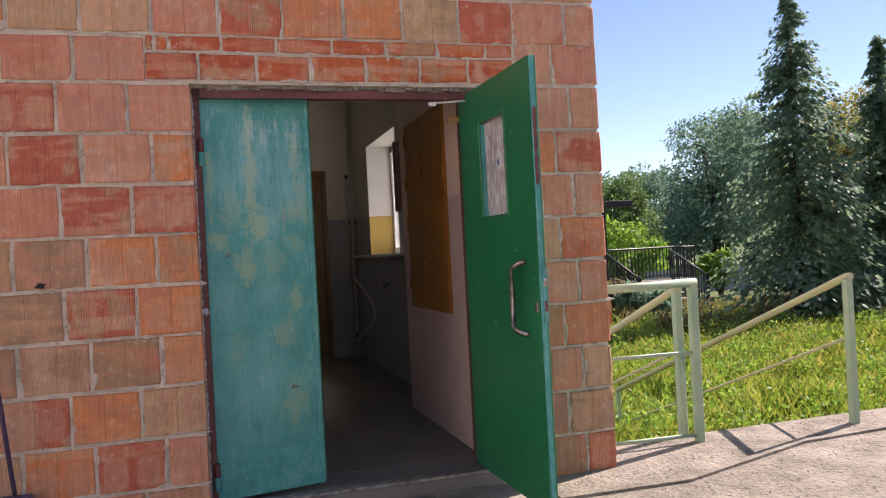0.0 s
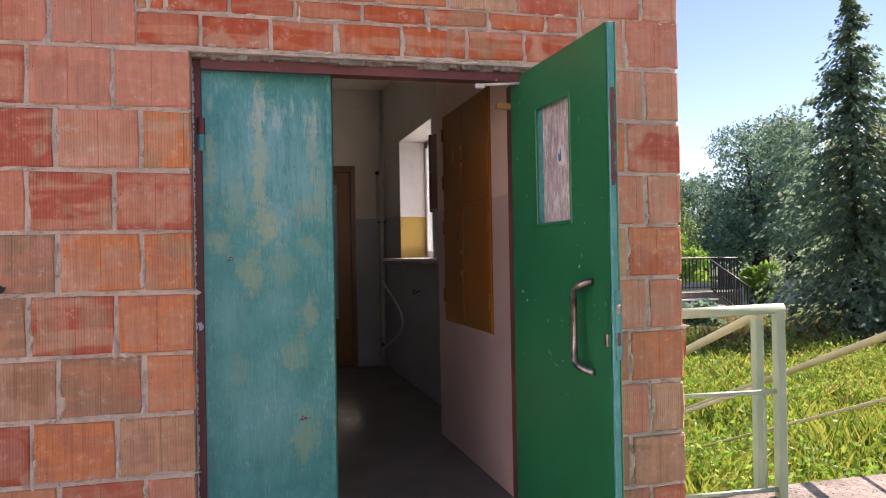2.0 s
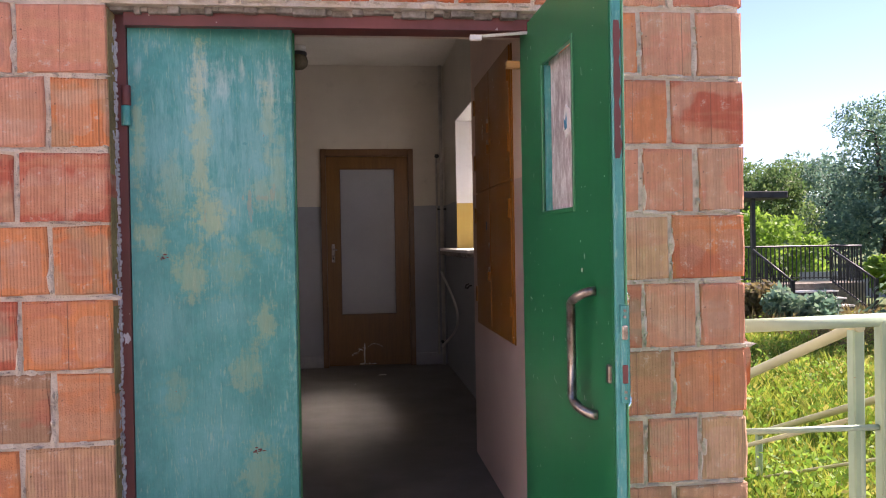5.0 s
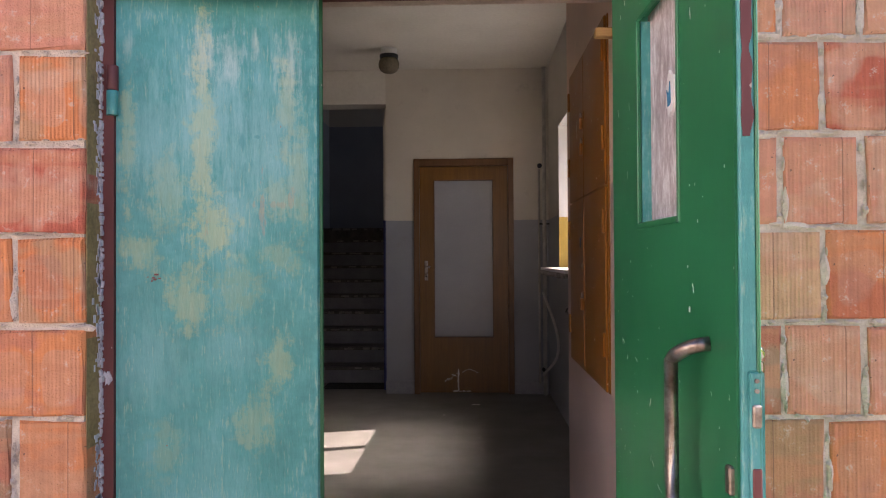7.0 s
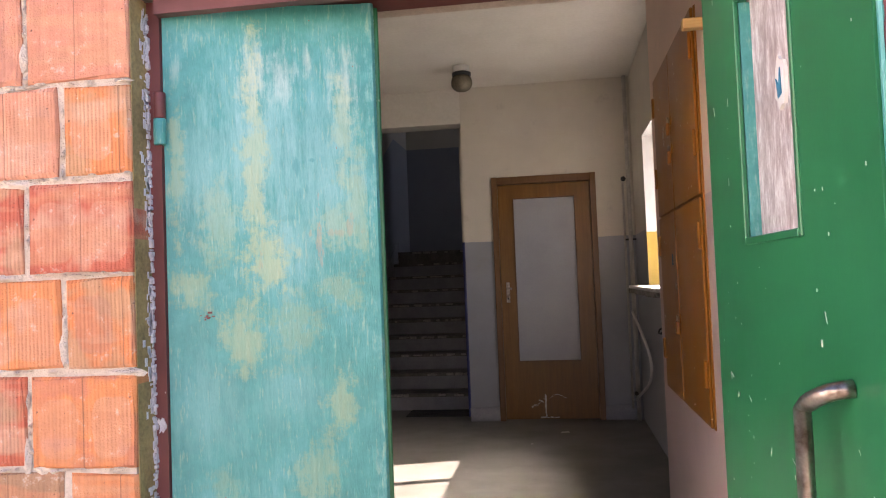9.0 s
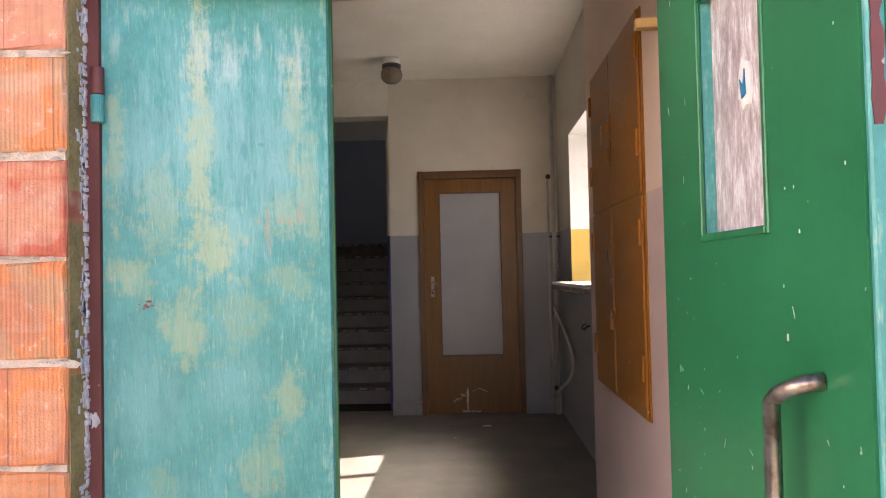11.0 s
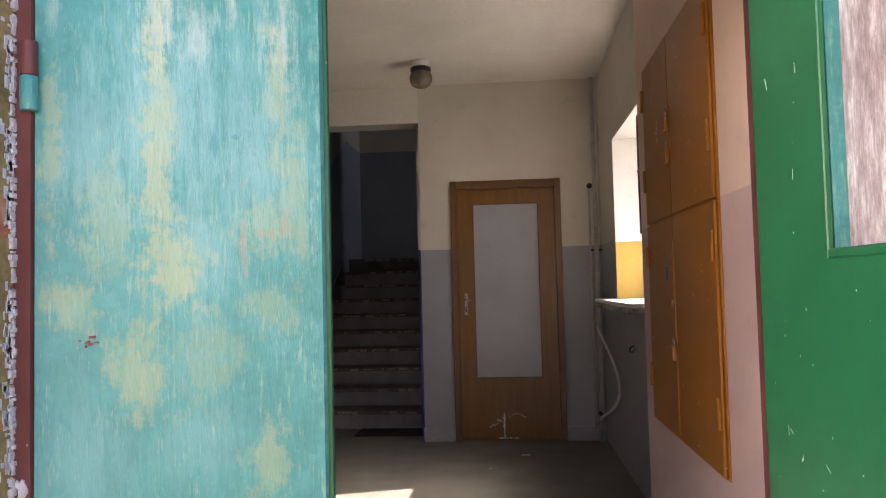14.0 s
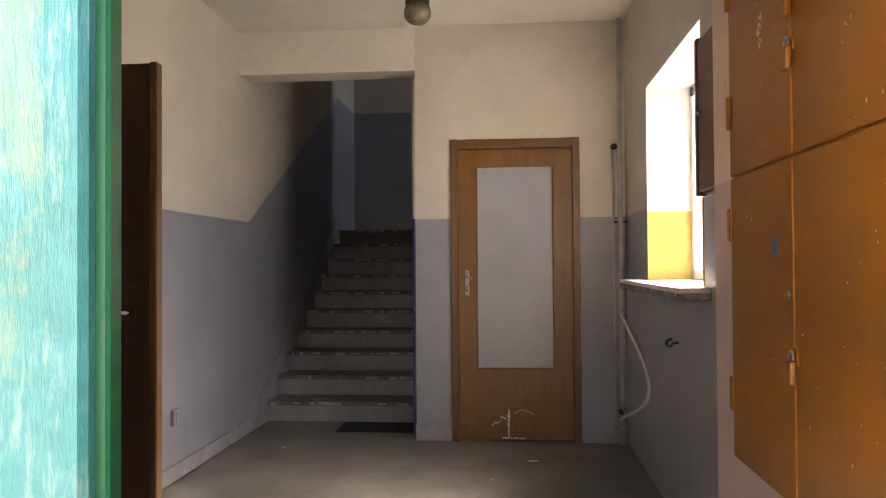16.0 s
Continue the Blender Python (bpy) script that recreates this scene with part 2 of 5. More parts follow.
def teal_paint(name, worn, face=False):
    """Old teal enamel brushed over pale blue and ochre layers, with nicks; worn: how much pale shows."""
    m, nt, b = base_mat(name, 0.40)
    v = coords(nt, (1, 1, 1), False)
    vs = coords(nt, (1, 1, 0.12), False)
    vm = coords(nt, (1, 1, 0.25), False)
    big, mid = noise_of(nt, v, 4.5, 6, 0.65), noise_of(nt, v, 17, 7, 0.72)
    streak, hair = noise_of(nt, vs, 42, 6, 0.75), noise_of(nt, vs, 170, 3, 0.7)
    curl = noise_of(nt, vm, 60, 4, 0.7)
    sep = nt.nodes.new("ShaderNodeSeparateXYZ")
    nt.links.new(v, sep.inputs[0])
    x, z = sep.outputs["X"], sep.outputs["Z"]
    col = ramp(nt, mth(nt, "ADD", mth(nt, "MULTIPLY", mid, 0.5), mth(nt, "MULTIPLY", big, 0.5)), [(0.36, (0.030, 0.24, 0.22)), (0.52, (0.050, 0.32, 0.30)), (0.66, (0.10, 0.39, 0.41))])
    warp = mth(nt, "ADD", mth(nt, "MULTIPLY", streak, 0.45), mth(nt, "ADD", mth(nt, "MULTIPLY", mid, 0.30), mth(nt, "MULTIPLY", curl, 0.25)))
    if face:
        blue = patch_mask(nt, x, z, warp, [(0.24, 1.62, 0.20, 0.27, 0.68), (0.40, 1.56, 0.13, 0.30, 0.60), (0.10, 1.55, 0.09, 0.20, 0.48), (0.30, 1.38, 0.10, 0.15, 0.56), (0.10, 0.98, 0.10, 0.16, 0.32), (0.30, 1.00, 0.15, 0.10, 0.28), (0.25, 0.55, 0.2, 0.3, 0.28)], 2.0, 1.1)
        col = mixc(nt, blue, col, ramp(nt, mid, [(0.3, (0.15, 0.46, 0.46)), (0.7, (0.32, 0.59, 0.60))]))
        white = patch_mask(nt, x, z, warp, [(0.225, 1.80, 0.045, 0.12, 0.58), (0.30, 1.80, 0.035, 0.08, 0.47), (0.36, 1.83, 0.012, 0.05, 0.50), (0.455, 1.77, 0.04, 0.11, 0.47), (0.03, 1.81, 0.015, 0.04, 0.29)], 2.2, 1.0)
        col = mixc(nt, white, col, (0.60, 0.70, 0.64))
        yellow = patch_mask(nt, x, z, mth(nt, "ADD", mth(nt, "MULTIPLY", curl, 0.29), mth(nt, "MULTIPLY", mid, 0.6)), [(0.222, 1.58, 0.023, 0.221, 0.44), (0.245, 1.33, 0.047, 0.061, 0.47), (0.445, 1.66, 0.019, 0.107, 0.31), (0.48, 1.48, 0.022, 0.123, 0.26), (0.03, 1.55, 0.016, 0.131, 0.31), (0.06, 1.26, 0.039, 0.037, 0.34), (0.13, 1.42, 0.035, 0.082, 0.23), (0.185, 1.13, 0.043, 0.066, 0.34), (0.31, 1.15, 0.047, 0.066, 0.21),
                                              (0.43, 1.24, 0.039, 0.033, 0.23), (0.42, 0.95, 0.027, 0.057, 0.34), (0.36, 0.80, 0.039, 0.057, 0.26), (0.12, 0.72, 0.039, 0.057, 0.16), (0.40, 0.45, 0.047, 0.082, 0.26), (0.42, 1.40, 0.039, 0.041, 0.26)], 3.4, 1.1)
        col = mixc(nt, yellow, col, ramp(nt, streak, [(0.35, (0.36, 0.46, 0.22)), (0.6, (0.60, 0.58, 0.27))]))
        rust = patch_mask(nt, x, z, curl, [(0.38, 1.38, 0.008, 0.07, 0.35), (0.425, 1.39, 0.05, 0.008, 0.25), (0.455, 1.41, 0.012, 0.02, 0.30), (0.235, 1.345, 0.006, 0.03, 0.25)], 2.6, 2.0)
        col = mixc(nt, rust, col, (0.46, 0.25, 0.15))
        dark = patch_mask(nt, x, z, curl, [(0.327, 1.56, 0.012, 0.028, 0.8), (0.368, 1.575, 0.010, 0.007, 0.8), (0.30, 1.495, 0.008, 0.012, 0.5), (0.335, 1.49, 0.007, 0.012, 0.5), (0.352, 1.50, 0.005, 0.016, 0.5), (0.31, 1.43, 0.03, 0.012, 0.45)], 0.8, 2.5)
        col = mixc(nt, dark, col, (0.05, 0.30, 0.30))
    else:
        pale = ramp(nt, warp, [(0.50 - worn, (0, 0, 0)), (0.62 - worn, (0.7, 0.7, 0.7))])
        col = mixc(nt, pale, col, (0.26, 0.50, 0.47))
    # ridges left by the brush catch the older yellowish coat
    rub = mth(nt, "ADD", mth(nt, "MULTIPLY", hair, 0.45), mth(nt, "ADD", mth(nt, "MULTIPLY", curl, 0.35), mth(nt, "MULTIPLY", big, 0.2)))
    col = mixc(nt, ramp(nt, rub, [(0.535, (0, 0, 0)), (0.62, (0.34, 0.34, 0.34))]), col, (0.50, 0.63, 0.44))
    col = mixc(nt, ramp(nt, rub, [(0.35, (0.35, 0.35, 0.35)), (0.43, (0, 0, 0))]), col, (0.03, 0.24, 0.23))
    nick = ramp(nt, noise_of(nt, v, 34, 2, 0.5), [(0.765, (0, 0, 0)), (0.78, (0.8, 0.8, 0.8))])
    col = mixc(nt, nick, col, (0.33, 0.13, 0.08))
    nt.links.new(col, b.inputs["Base Color"])
    bump(nt, b, mth(nt, "ADD", mth(nt, "MULTIPLY", streak, 0.6), mth(nt, "ADD", mth(nt, "MULTIPLY", hair, 0.12), mth(nt, "MULTIPLY", curl, 0.9))), 0.6, 0.004)
    return m


def gloss_paint(name, dark, light, chip, rough=0.28, amount=0.785):
    m, nt, b = base_mat(name, rough)
    v = coords(nt, (1, 1, 1), False)
    vs = coords(nt, (1, 1, 0.15), False)
    big, fine, streak = noise_of(nt, v, 3, 4), noise_of(nt, v, 90, 3), noise_of(nt, vs, 40, 3)
    col = ramp(nt, mth(nt, "ADD", mth(nt, "MULTIPLY", big, 0.85), mth(nt, "MULTIPLY", streak, 0.15)), [(0.35, dark), (0.68, light)])
    c = ramp(nt, noise_of(nt, v, 42, 2, 0.45), [(amount, (0, 0, 0)), (amount + 0.015, (1, 1, 1))])
    col = mixc(nt, c, col, chip)
    nt.links.new(col, b.inputs["Base Color"])
    nt.links.new(ramp(nt, big, [(0.3, (rough * 0.9,) * 3), (0.7, (rough * 1.2,) * 3)]), b.inputs["Roughness"])
    bump(nt, b, mth(nt, "ADD", mth(nt, "MULTIPLY", fine, 0.5), big), 0.10, 0.002)
    return m


def wood_mat(name, dark, light, rough=0.4, grain_axis="z"):
    m, nt, b = base_mat(name, rough)
    s = {"z": (1, 1, 0.06), "x": (0.06, 1, 1), "y": (1, 0.06, 1)}[grain_axis]
    v = coords(nt, s)
    g, fi = noise_of(nt, v, 38, 5, 0.65), noise_of(nt, v, 220, 3)
    nt.links.new(ramp(nt, mth(nt, "ADD", mth(nt, "MULTIPLY", g, 0.7), mth(nt, "MULTIPLY", fi, 0.3)), [(0.3, dark), (0.7, light)]), b.inputs["Base Color"])
    bump(nt, b, fi, 0.2, 0.002)
    return m


def leaf_mat(name, stops):
    m, nt, b = base_mat(name, 0.6)
    rnd = nt.nodes.new("ShaderNodeNewGeometry").outputs["Random Per Island"]
    v = coords(nt)
    f = mth(nt, "ADD", mth(nt, "MULTIPLY", rnd, 0.55), mth(nt, "MULTIPLY", noise_of(nt, v, 0.8, 3), 0.45))
    col = ramp(nt, f, stops)
    nt.links.new(col, b.inputs["Base Color"])
    tr = nt.nodes.new("ShaderNodeBsdfTranslucent")
    nt.links.new(col, tr.inputs["Color"])
    ms = nt.nodes.new("ShaderNodeMixShader")
    ms.inputs[0].default_value = 0.5
    nt.links.new(b.outputs[0], ms.inputs[1])
    nt.links.new(tr.outputs[0], ms.inputs[2])
    nt.links.new(ms.outputs[0], nt.nodes["Material Output"].inputs["Surface"])
    return m


M_ORANGE_BLOCK = brick_mat("orange_clay_block", [(0.0, (0.66, 0.22, 0.085)), (0.5, (0.72, 0.27, 0.105)), (1.0, (0.64, 0.235, 0.11))])
M_RED_BLOCK = brick_mat("red_clay_block", [(0.0, (0.50, 0.125, 0.075)), (0.5, (0.58, 0.15, 0.08)), (1.0, (0.46, 0.115, 0.075))])
M_PINK_BLOCK = brick_mat("pink_clay_block", [(0.0, (0.64, 0.27, 0.17)), (0.5, (0.68, 0.33, 0.21)), (1.0, (0.60, 0.235, 0.16))])
M_BROWN_BLOCK = brick_mat("scorched_clay_block", [(0.0, (0.46, 0.24, 0.14)), (0.5, (0.40, 0.24, 0.145)), (1.0, (0.50, 0.27, 0.13))])
M_TAN_BLOCK = brick_mat("tan_clay_block", [(0.0, (0.62, 0.37, 0.20)), (0.5, (0.66, 0.41, 0.24)), (1.0, (0.56, 0.32, 0.17))])
M_SOLID = brick_mat("solid_red_brick", [(0.0, (0.55, 0.11, 0.04)), (0.5, (0.62, 0.16, 0.05)), (1.0, (0.48, 0.085, 0.04))], False)
M_MORTAR = soft_mat("mortar", (0.52, 0.44, 0.36), (0.74, 0.65, 0.55), 14, 0.95, grain=120, bs=0.9, bd=0.01)
# kept very pale so the added yard walls bounce more sunlight
M_PLASTER = soft_mat("pale_bounce_plaster", (0.80, 0.73, 0.64), (0.88, 0.83, 0.76), 2, 0.9)
M_TEAL = teal_paint("worn_teal_enamel", 0.0, True)
M_TEAL_EDGE = teal_paint("teal_enamel_edge", -0.02)
M_GREEN = gloss_paint("green_gloss_enamel", (0.008, 0.155, 0.064), (0.013, 0.200, 0.084), (0.55, 0.58, 0.45), 0.33)
M_OXIDE = gloss_paint("red_oxide_paint", (0.12, 0.032, 0.028), (0.20, 0.06, 0.055), (0.45, 0.38, 0.34), 0.5, 0.77)
M_LIME = soft_mat("white_lime_smear", (0.50, 0.47, 0.50), (0.78, 0.76, 0.80), 30, 0.8, grain=200, bs=0.8, bd=0.006)
M_STEEL = soft_mat("worn_chrome_steel", (0.15, 0.105, 0.08), (0.50, 0.46, 0.42), 26, 0.34, 0.9, bs=0.1)
M_CHROME = soft_mat("chrome", (0.62, 0.63, 0.65), (0.75, 0.76, 0.78), 8, 0.12, 1.0, bs=0.03)
M_DARKMETAL = soft_mat("dark_iron", (0.02, 0.02, 0.022), (0.05, 0.05, 0.055), 10, 0.5, 0.3)
M_CREAM = wall_paint("hall_paint", (0.29, 0.305, 0.335), (0.61, 0.565, 0.485), 1.597)
M_STAIRWALL = wall_paint("stair_wall_paint", (0.29, 0.305, 0.345), (0.61, 0.565, 0.485), 1.60, True)
# pinker than the hall paint: warm brick bounce is put into the colour
M_PINK = wall_paint("pier_bounce_paint", (0.62, 0.47, 0.43), (0.82, 0.63, 0.52), 1.492)
M_REVEAL = wall_paint("window_reveal_paint", (0.42, 0.27, 0.042), (0.62, 0.60, 0.56), 1.573)
M_BLUE = wall_paint("blue_dado_paint", (0.06, 0.08, 0.28), (0.60, 0.56, 0.48), 1.6, True)
M_CEIL = soft_mat("ceiling_limewash", (0.60, 0.57, 0.50), (0.72, 0.69, 0.62), 1.2, 0.8, grain=40)
M_FLOOR = soft_mat("worn_terrazzo_floor", (0.12, 0.113, 0.10), (0.21, 0.20, 0.18), 2.5, 0.55, grain=160, bs=0.12, bd=0.002)
M_TREAD = soft_mat("worn_stair_tread", (0.10, 0.09, 0.08), (0.24, 0.22, 0.20), 9, 0.6, grain=60, bs=0.4)
M_RISER = soft_mat("grey_riser_paint", (0.24, 0.24, 0.27), (0.36, 0.36, 0.39), 5, 0.6, grain=70)
M_NOSING = soft_mat("chipped_nosing", (0.24, 0.22, 0.20), (0.55, 0.52, 0.48), 40, 0.7, grain=150, bs=0.6)
M_DOORWOOD = wood_mat("varnished_door_wood", (0.125, 0.052, 0.006), (0.205, 0.090, 0.013), 0.35)
M_DOORFRAME = wood_mat("dark_door_frame_wood", (0.11, 0.05, 0.016), (0.18, 0.085, 0.028), 0.4)
M_BROWN = wood_mat("dark_brown_veneer", (0.040, 0.018, 0.010), (0.075, 0.036, 0.018), 0.35)
M_REDWOOD = wood_mat("red_brown_wood", (0.085, 0.022, 0.012), (0.15, 0.045, 0.022), 0.4)
M_GREYPANE = soft_mat("grey_painted_glass", (0.26, 0.27, 0.295), (0.32, 0.33, 0.355), 2, 0.35, grain=90, bs=0.06)
M_ORANGE = gloss_paint("ochre_cabinet_enamel", (0.25, 0.090, 0.006), (0.33, 0.128, 0.010), (0.62, 0.42, 0.22), 0.36, 0.76)
M_WHITE = soft_mat("white_gloss_paint", (0.68, 0.68, 0.66), (0.82, 0.82, 0.80), 5, 0.4, grain=80, bs=0.08)
M_SCRATCH = soft_mat("bare_white_scratch", (0.62, 0.58, 0.50), (0.80, 0.78, 0.72), 40, 0.8)
M_SILL = soft_mat("white_stone_sill", (0.55, 0.53, 0.50), (0.80, 0.79, 0.77), 9, 0.5, grain=120)
M_SILLEDGE = soft_mat("dirty_sill_edge", (0.10, 0.085, 0.07), (0.34, 0.31, 0.28), 26, 0.8, bs=0.7)
M_PIPE = soft_mat("painted_pipe", (0.36, 0.34, 0.31), (0.50, 0.48, 0.45), 12, 0.5)
M_HOSE = soft_mat("white_cable", (0.55, 0.53, 0.50), (0.70, 0.68, 0.65), 12, 0.5)
M_PAPER = soft_mat("paper", (0.70, 0.69, 0.66), (0.82, 0.81, 0.79), 12, 0.9)
M_BLACKMAT = soft_mat("black_rubber_mat", (0.012, 0.012, 0.013), (0.04, 0.04, 0.04), 30, 0.9, bs=0.8)
M_RAIL = gloss_paint("pale_green_rail_paint", (0.26, 0.36, 0.24), (0.40, 0.49, 0.33), (0.30, 0.20, 0.10), 0.5, 0.76)
M_RAILY = gloss_paint("yellowed_rail_paint", (0.42, 0.40, 0.22), (0.52, 0.50, 0.28), (0.30, 0.20, 0.10), 0.5, 0.76)
M_CONC = soft_mat("cracked_concrete", (0.14, 0.118, 0.092), (0.34, 0.295, 0.24), 5, 0.95, grain=36, bs=1.0, bd=0.015)
M_SOIL = soft_mat("meadow_soil", (0.05, 0.075, 0.018), (0.12, 0.17, 0.035), 0.9, 0.95, grain=9, bs=1.0, bd=0.05)
M_GRASS = leaf_mat("meadow_grass", [(0.2, (0.09, 0.16, 0.022)), (0.45, (0.19, 0.28, 0.03)), (0.62, (0.32, 0.36, 0.055)), (0.82, (0.48, 0.42, 0.12))])
M_DRYGRASS = leaf_mat("dry_weeds", [(0.2, (0.10, 0.08, 0.035)), (0.6, (0.22, 0.17, 0.08)), (0.9, (0.20, 0.20, 0.06))])
M_LEAF = leaf_mat("broad_leaves", [(0.2, (0.065, 0.13, 0.045)), (0.5, (0.11, 0.20, 0.065)), (0.8, (0.20, 0.28, 0.10))])
# bluer and paler than M_LEAF: the haze of distance is in the colour
M_LEAFBLUE = leaf_mat("haze_blue_leaves", [(0.2, (0.085, 0.17, 0.13)), (0.5, (0.145, 0.26, 0.18)), (0.8, (0.26, 0.36, 0.22))])
M_LEAFLIME = leaf_mat("lime_leaves", [(0.2, (0.13, 0.25, 0.03)), (0.5, (0.20, 0.36, 0.045)), (0.8, (0.32, 0.46, 0.08))])
M_LEAFGOLD = leaf_mat("yellowing_leaves", [(0.2, (0.20, 0.20, 0.04)), (0.5, (0.34, 0.30, 0.06)), (0.8, (0.46, 0.42, 0.12))])
M_NEEDLE = leaf_mat("conifer_needles", [(0.2, (0.10, 0.17, 0.115)), (0.5, (0.165, 0.255, 0.16)), (0.8, (0.26, 0.35, 0.20))])
M_BARK = soft_mat("bark", (0.03, 0.022, 0.016), (0.085, 0.065, 0.05), 9, 0.95, bs=0.9, bd=0.02)
M_ROOF = soft_mat("bitumen_roof", (0.03, 0.03, 0.033), (0.07, 0.07, 0.075), 2, 0.9)
M_BRISTLE_HOLE = soft_mat("black_bristle_and_hole_shade", (0.008, 0.008, 0.008), (0.03, 0.03, 0.03), 60, 0.9, bs=0.9)
M_PURPLE = soft_mat("purple_handle_plastic", (0.06, 0.04, 0.085), (0.11, 0.075, 0.14), 20, 0.5)


def glass_mat(name, rough, col):
    m, nt, b = base_mat(name, rough)
    b.inputs["Base Color"].default_value = (*col, 1)
    b.inputs["Transmission Weight"].default_value = 1.0
    b.inputs["IOR"].default_value = 1.45
    return m


M_GLASS = glass_mat("window_glass", 0.02, (0.90, 0.92, 0.91))
M_LAMPGLASS = glass_mat("dusty_lamp_glass", 0.35, (0.42, 0.38, 0.28))
M_FROST, _nt, _b = base_mat("sun_diffusing_pane", 0.7)
_b.inputs["Base Color"].default_value = (0.75, 0.75, 0.74, 1)
_t = N(_nt, "ShaderNodeBsdfTranslucent", Color=(0.75, 0.75, 0.74, 1))
_m = N(_nt, "ShaderNodeMixShader", Fac=0.5)
_nt.links.new(_b.outputs[0], _m.inputs[1])
_nt.links.new(_t.outputs[0], _m.inputs[2])
_nt.links.new(_m.outputs[0], _nt.nodes["Material Output"].inputs["Surface"])


def dirty_pane():
    """Grimy pane, streaked with old whitewash."""
    m, nt, b = base_mat("grimy_whitewashed_pane", 0.35)
    v = coords(nt, (1, 1, 0.3), False)
    n = noise_of(nt, v, 60, 5, 0.75)
    big = noise_of(nt, coords(nt, (1, 1, 1), False), 6, 3)
    c = ramp(nt, mth(nt, "ADD", mth(nt, "MULTIPLY", n, 0.7), mth(nt, "MULTIPLY", big, 0.3)), [(0.38, (0.32, 0.25, 0.25)), (0.50, (0.55, 0.48, 0.49)), (0.60, (0.85, 0.84, 0.84))])
    nt.links.new(c, b.inputs["Base Color"])
    bump(nt, b, n, 0.4, 0.002)
    return m


M_PANE = dirty_pane()


# ---- mesh helpers ----
def mesh_of(name, bm, material):
    me = bpy.data.meshes.new(name)
    bm.to_mesh(me)
    bm.free()
    me.materials.append(material)
    return me


def part(name, bm, material, parent, label=""):
    ob = new(name, mesh_of(name, bm, material))
    ob.parent = parent
    return tagged(ob, label)


def thing(name, label, category, group="", kind="", at=None):
    ob = new(name)
    if at is not None:
        ob.matrix_world = at
    return tagged(ob, label, category, group, kind)


def solo(name, bm, material, label, category, group="", kind=""):
    return tagged(new(name, mesh_of(name, bm, material)), label, category, group, kind)


def box(x0, x1, y0, y1, z0, z1, bevel=0.0, into=None, segs=1):
    bm = into or bmesh.new()
    r = bmesh.ops.create_cube(bm, size=1.0)
    vs = r["verts"]
    for v in vs:
        v.co = Vector(((x0 + x1) / 2 + v.co.x * (x1 - x0), (y0 + y1) / 2 + v.co.y * (y1 - y0), (z0 + z1) / 2 + v.co.z * (z1 - z0)))
    if bevel > 0:
        es = list({e for v in vs for e in v.link_edges})
        bmesh.ops.bevel(bm, geom=es, offset=bevel, segments=segs, affect="EDGES", profile=0.5)
    return bm


def tube(points, radius, sides=10, into=None, caps=True, taper=None):
    """A round bar along points."""
    bm = into or bmesh.new()
    pts = [Vector(p) for p in points]
    rings = []
    for i, p in enumerate(pts):
        d = (pts[min(i + 1, len(pts) - 1)] - pts[max(i - 1, 0)]).normalized()
        a = d.orthogonal().normalized() if abs(d.z) > 0.9 else d.cross(Vector((0, 0, 1))).normalized()
        if i and rings:
            a = (prev - d * prev.dot(d)).normalized()
        prev = a
        c = d.cross(a)
        r = radius if taper is None else radius * (1 + (taper - 1) * i / (len(pts) - 1))
        rings.append([bm.verts.new(p + r * (math.cos(2 * math.pi * k / sides) * a + math.sin(2 * math.pi * k / sides) * c)) for k in range(sides)])
    for ra, rb in zip(rings, rings[1:]):
        for k in range(sides):
            f = bm.faces.new((ra[k], ra[(k + 1) % sides], rb[(k + 1) % sides], rb[k]))
            f.smooth = True
    if caps:
        bm.faces.new(rings[0][::-1])
        bm.faces.new(rings[-1])
    bmesh.ops.recalc_face_normals(bm, faces=bm.faces)
    return bm


def lathe(profile, centre, axis="z", sides=24, into=None):
    """Turned shape: profile of (radius, height)."""
    bm = into or bmesh.new()
    rings = []
    for r, h in profile:
        ring = []
        for k in range(sides):
            a = 2 * math.pi * k / sides
            p = Vector((r * math.cos(a), r * math.sin(a), h))
            if axis == "x":
                p = Vector((p.z, p.x, p.y))
            elif axis == "y":
                p = Vector((p.x, p.z, p.y))
            ring.append(bm.verts.new(Vector(centre) + p))
        rings.append(ring)
    for ra, rb in zip(rings, rings[1:]):
        for k in range(sides):
            f = bm.faces.new((ra[k], ra[(k + 1) % sides], rb[(k + 1) % sides], rb[k]))
            f.smooth = True
    bm.faces.new(rings[0][::-1])
    bm.faces.new(rings[-1])
    bmesh.ops.recalc_face_normals(bm, faces=bm.faces)
    return bm


def prism(outline, axis, a, b, bevel=0.0):
    """Extrudes a closed outline of pairs along an axis from a to b."""
    bm = bmesh.new()
    put = {"x": lambda u, w, d: (d, u, w), "y": lambda u, w, d: (u, d, w), "z": lambda u, w, d: (u, w, d)}[axis]
    va = [bm.verts.new(put(u, w, a)) for u, w in outline]
    vb = [bm.verts.new(put(u, w, b)) for u, w in outline]
    n = len(outline)
    bm.faces.new(va)
    bm.faces.new(vb[::-1])
    for i in range(n):
        bm.faces.new((va[i], vb[i], vb[(i + 1) % n], va[(i + 1) % n]))
    bmesh.ops.recalc_face_normals(bm, faces=bm.faces)
    if bevel:
        bmesh.ops.bevel(bm, geom=list(bm.edges), offset=bevel, segments=1, affect="EDGES")
    return bm


def wall(name, boxes, material, label=""):
    bm = bmesh.new()
    for b in boxes:
        box(*b, into=bm)
    return solo(name, bm, material, label or "painted masonry wall", "wall", kind="structure")


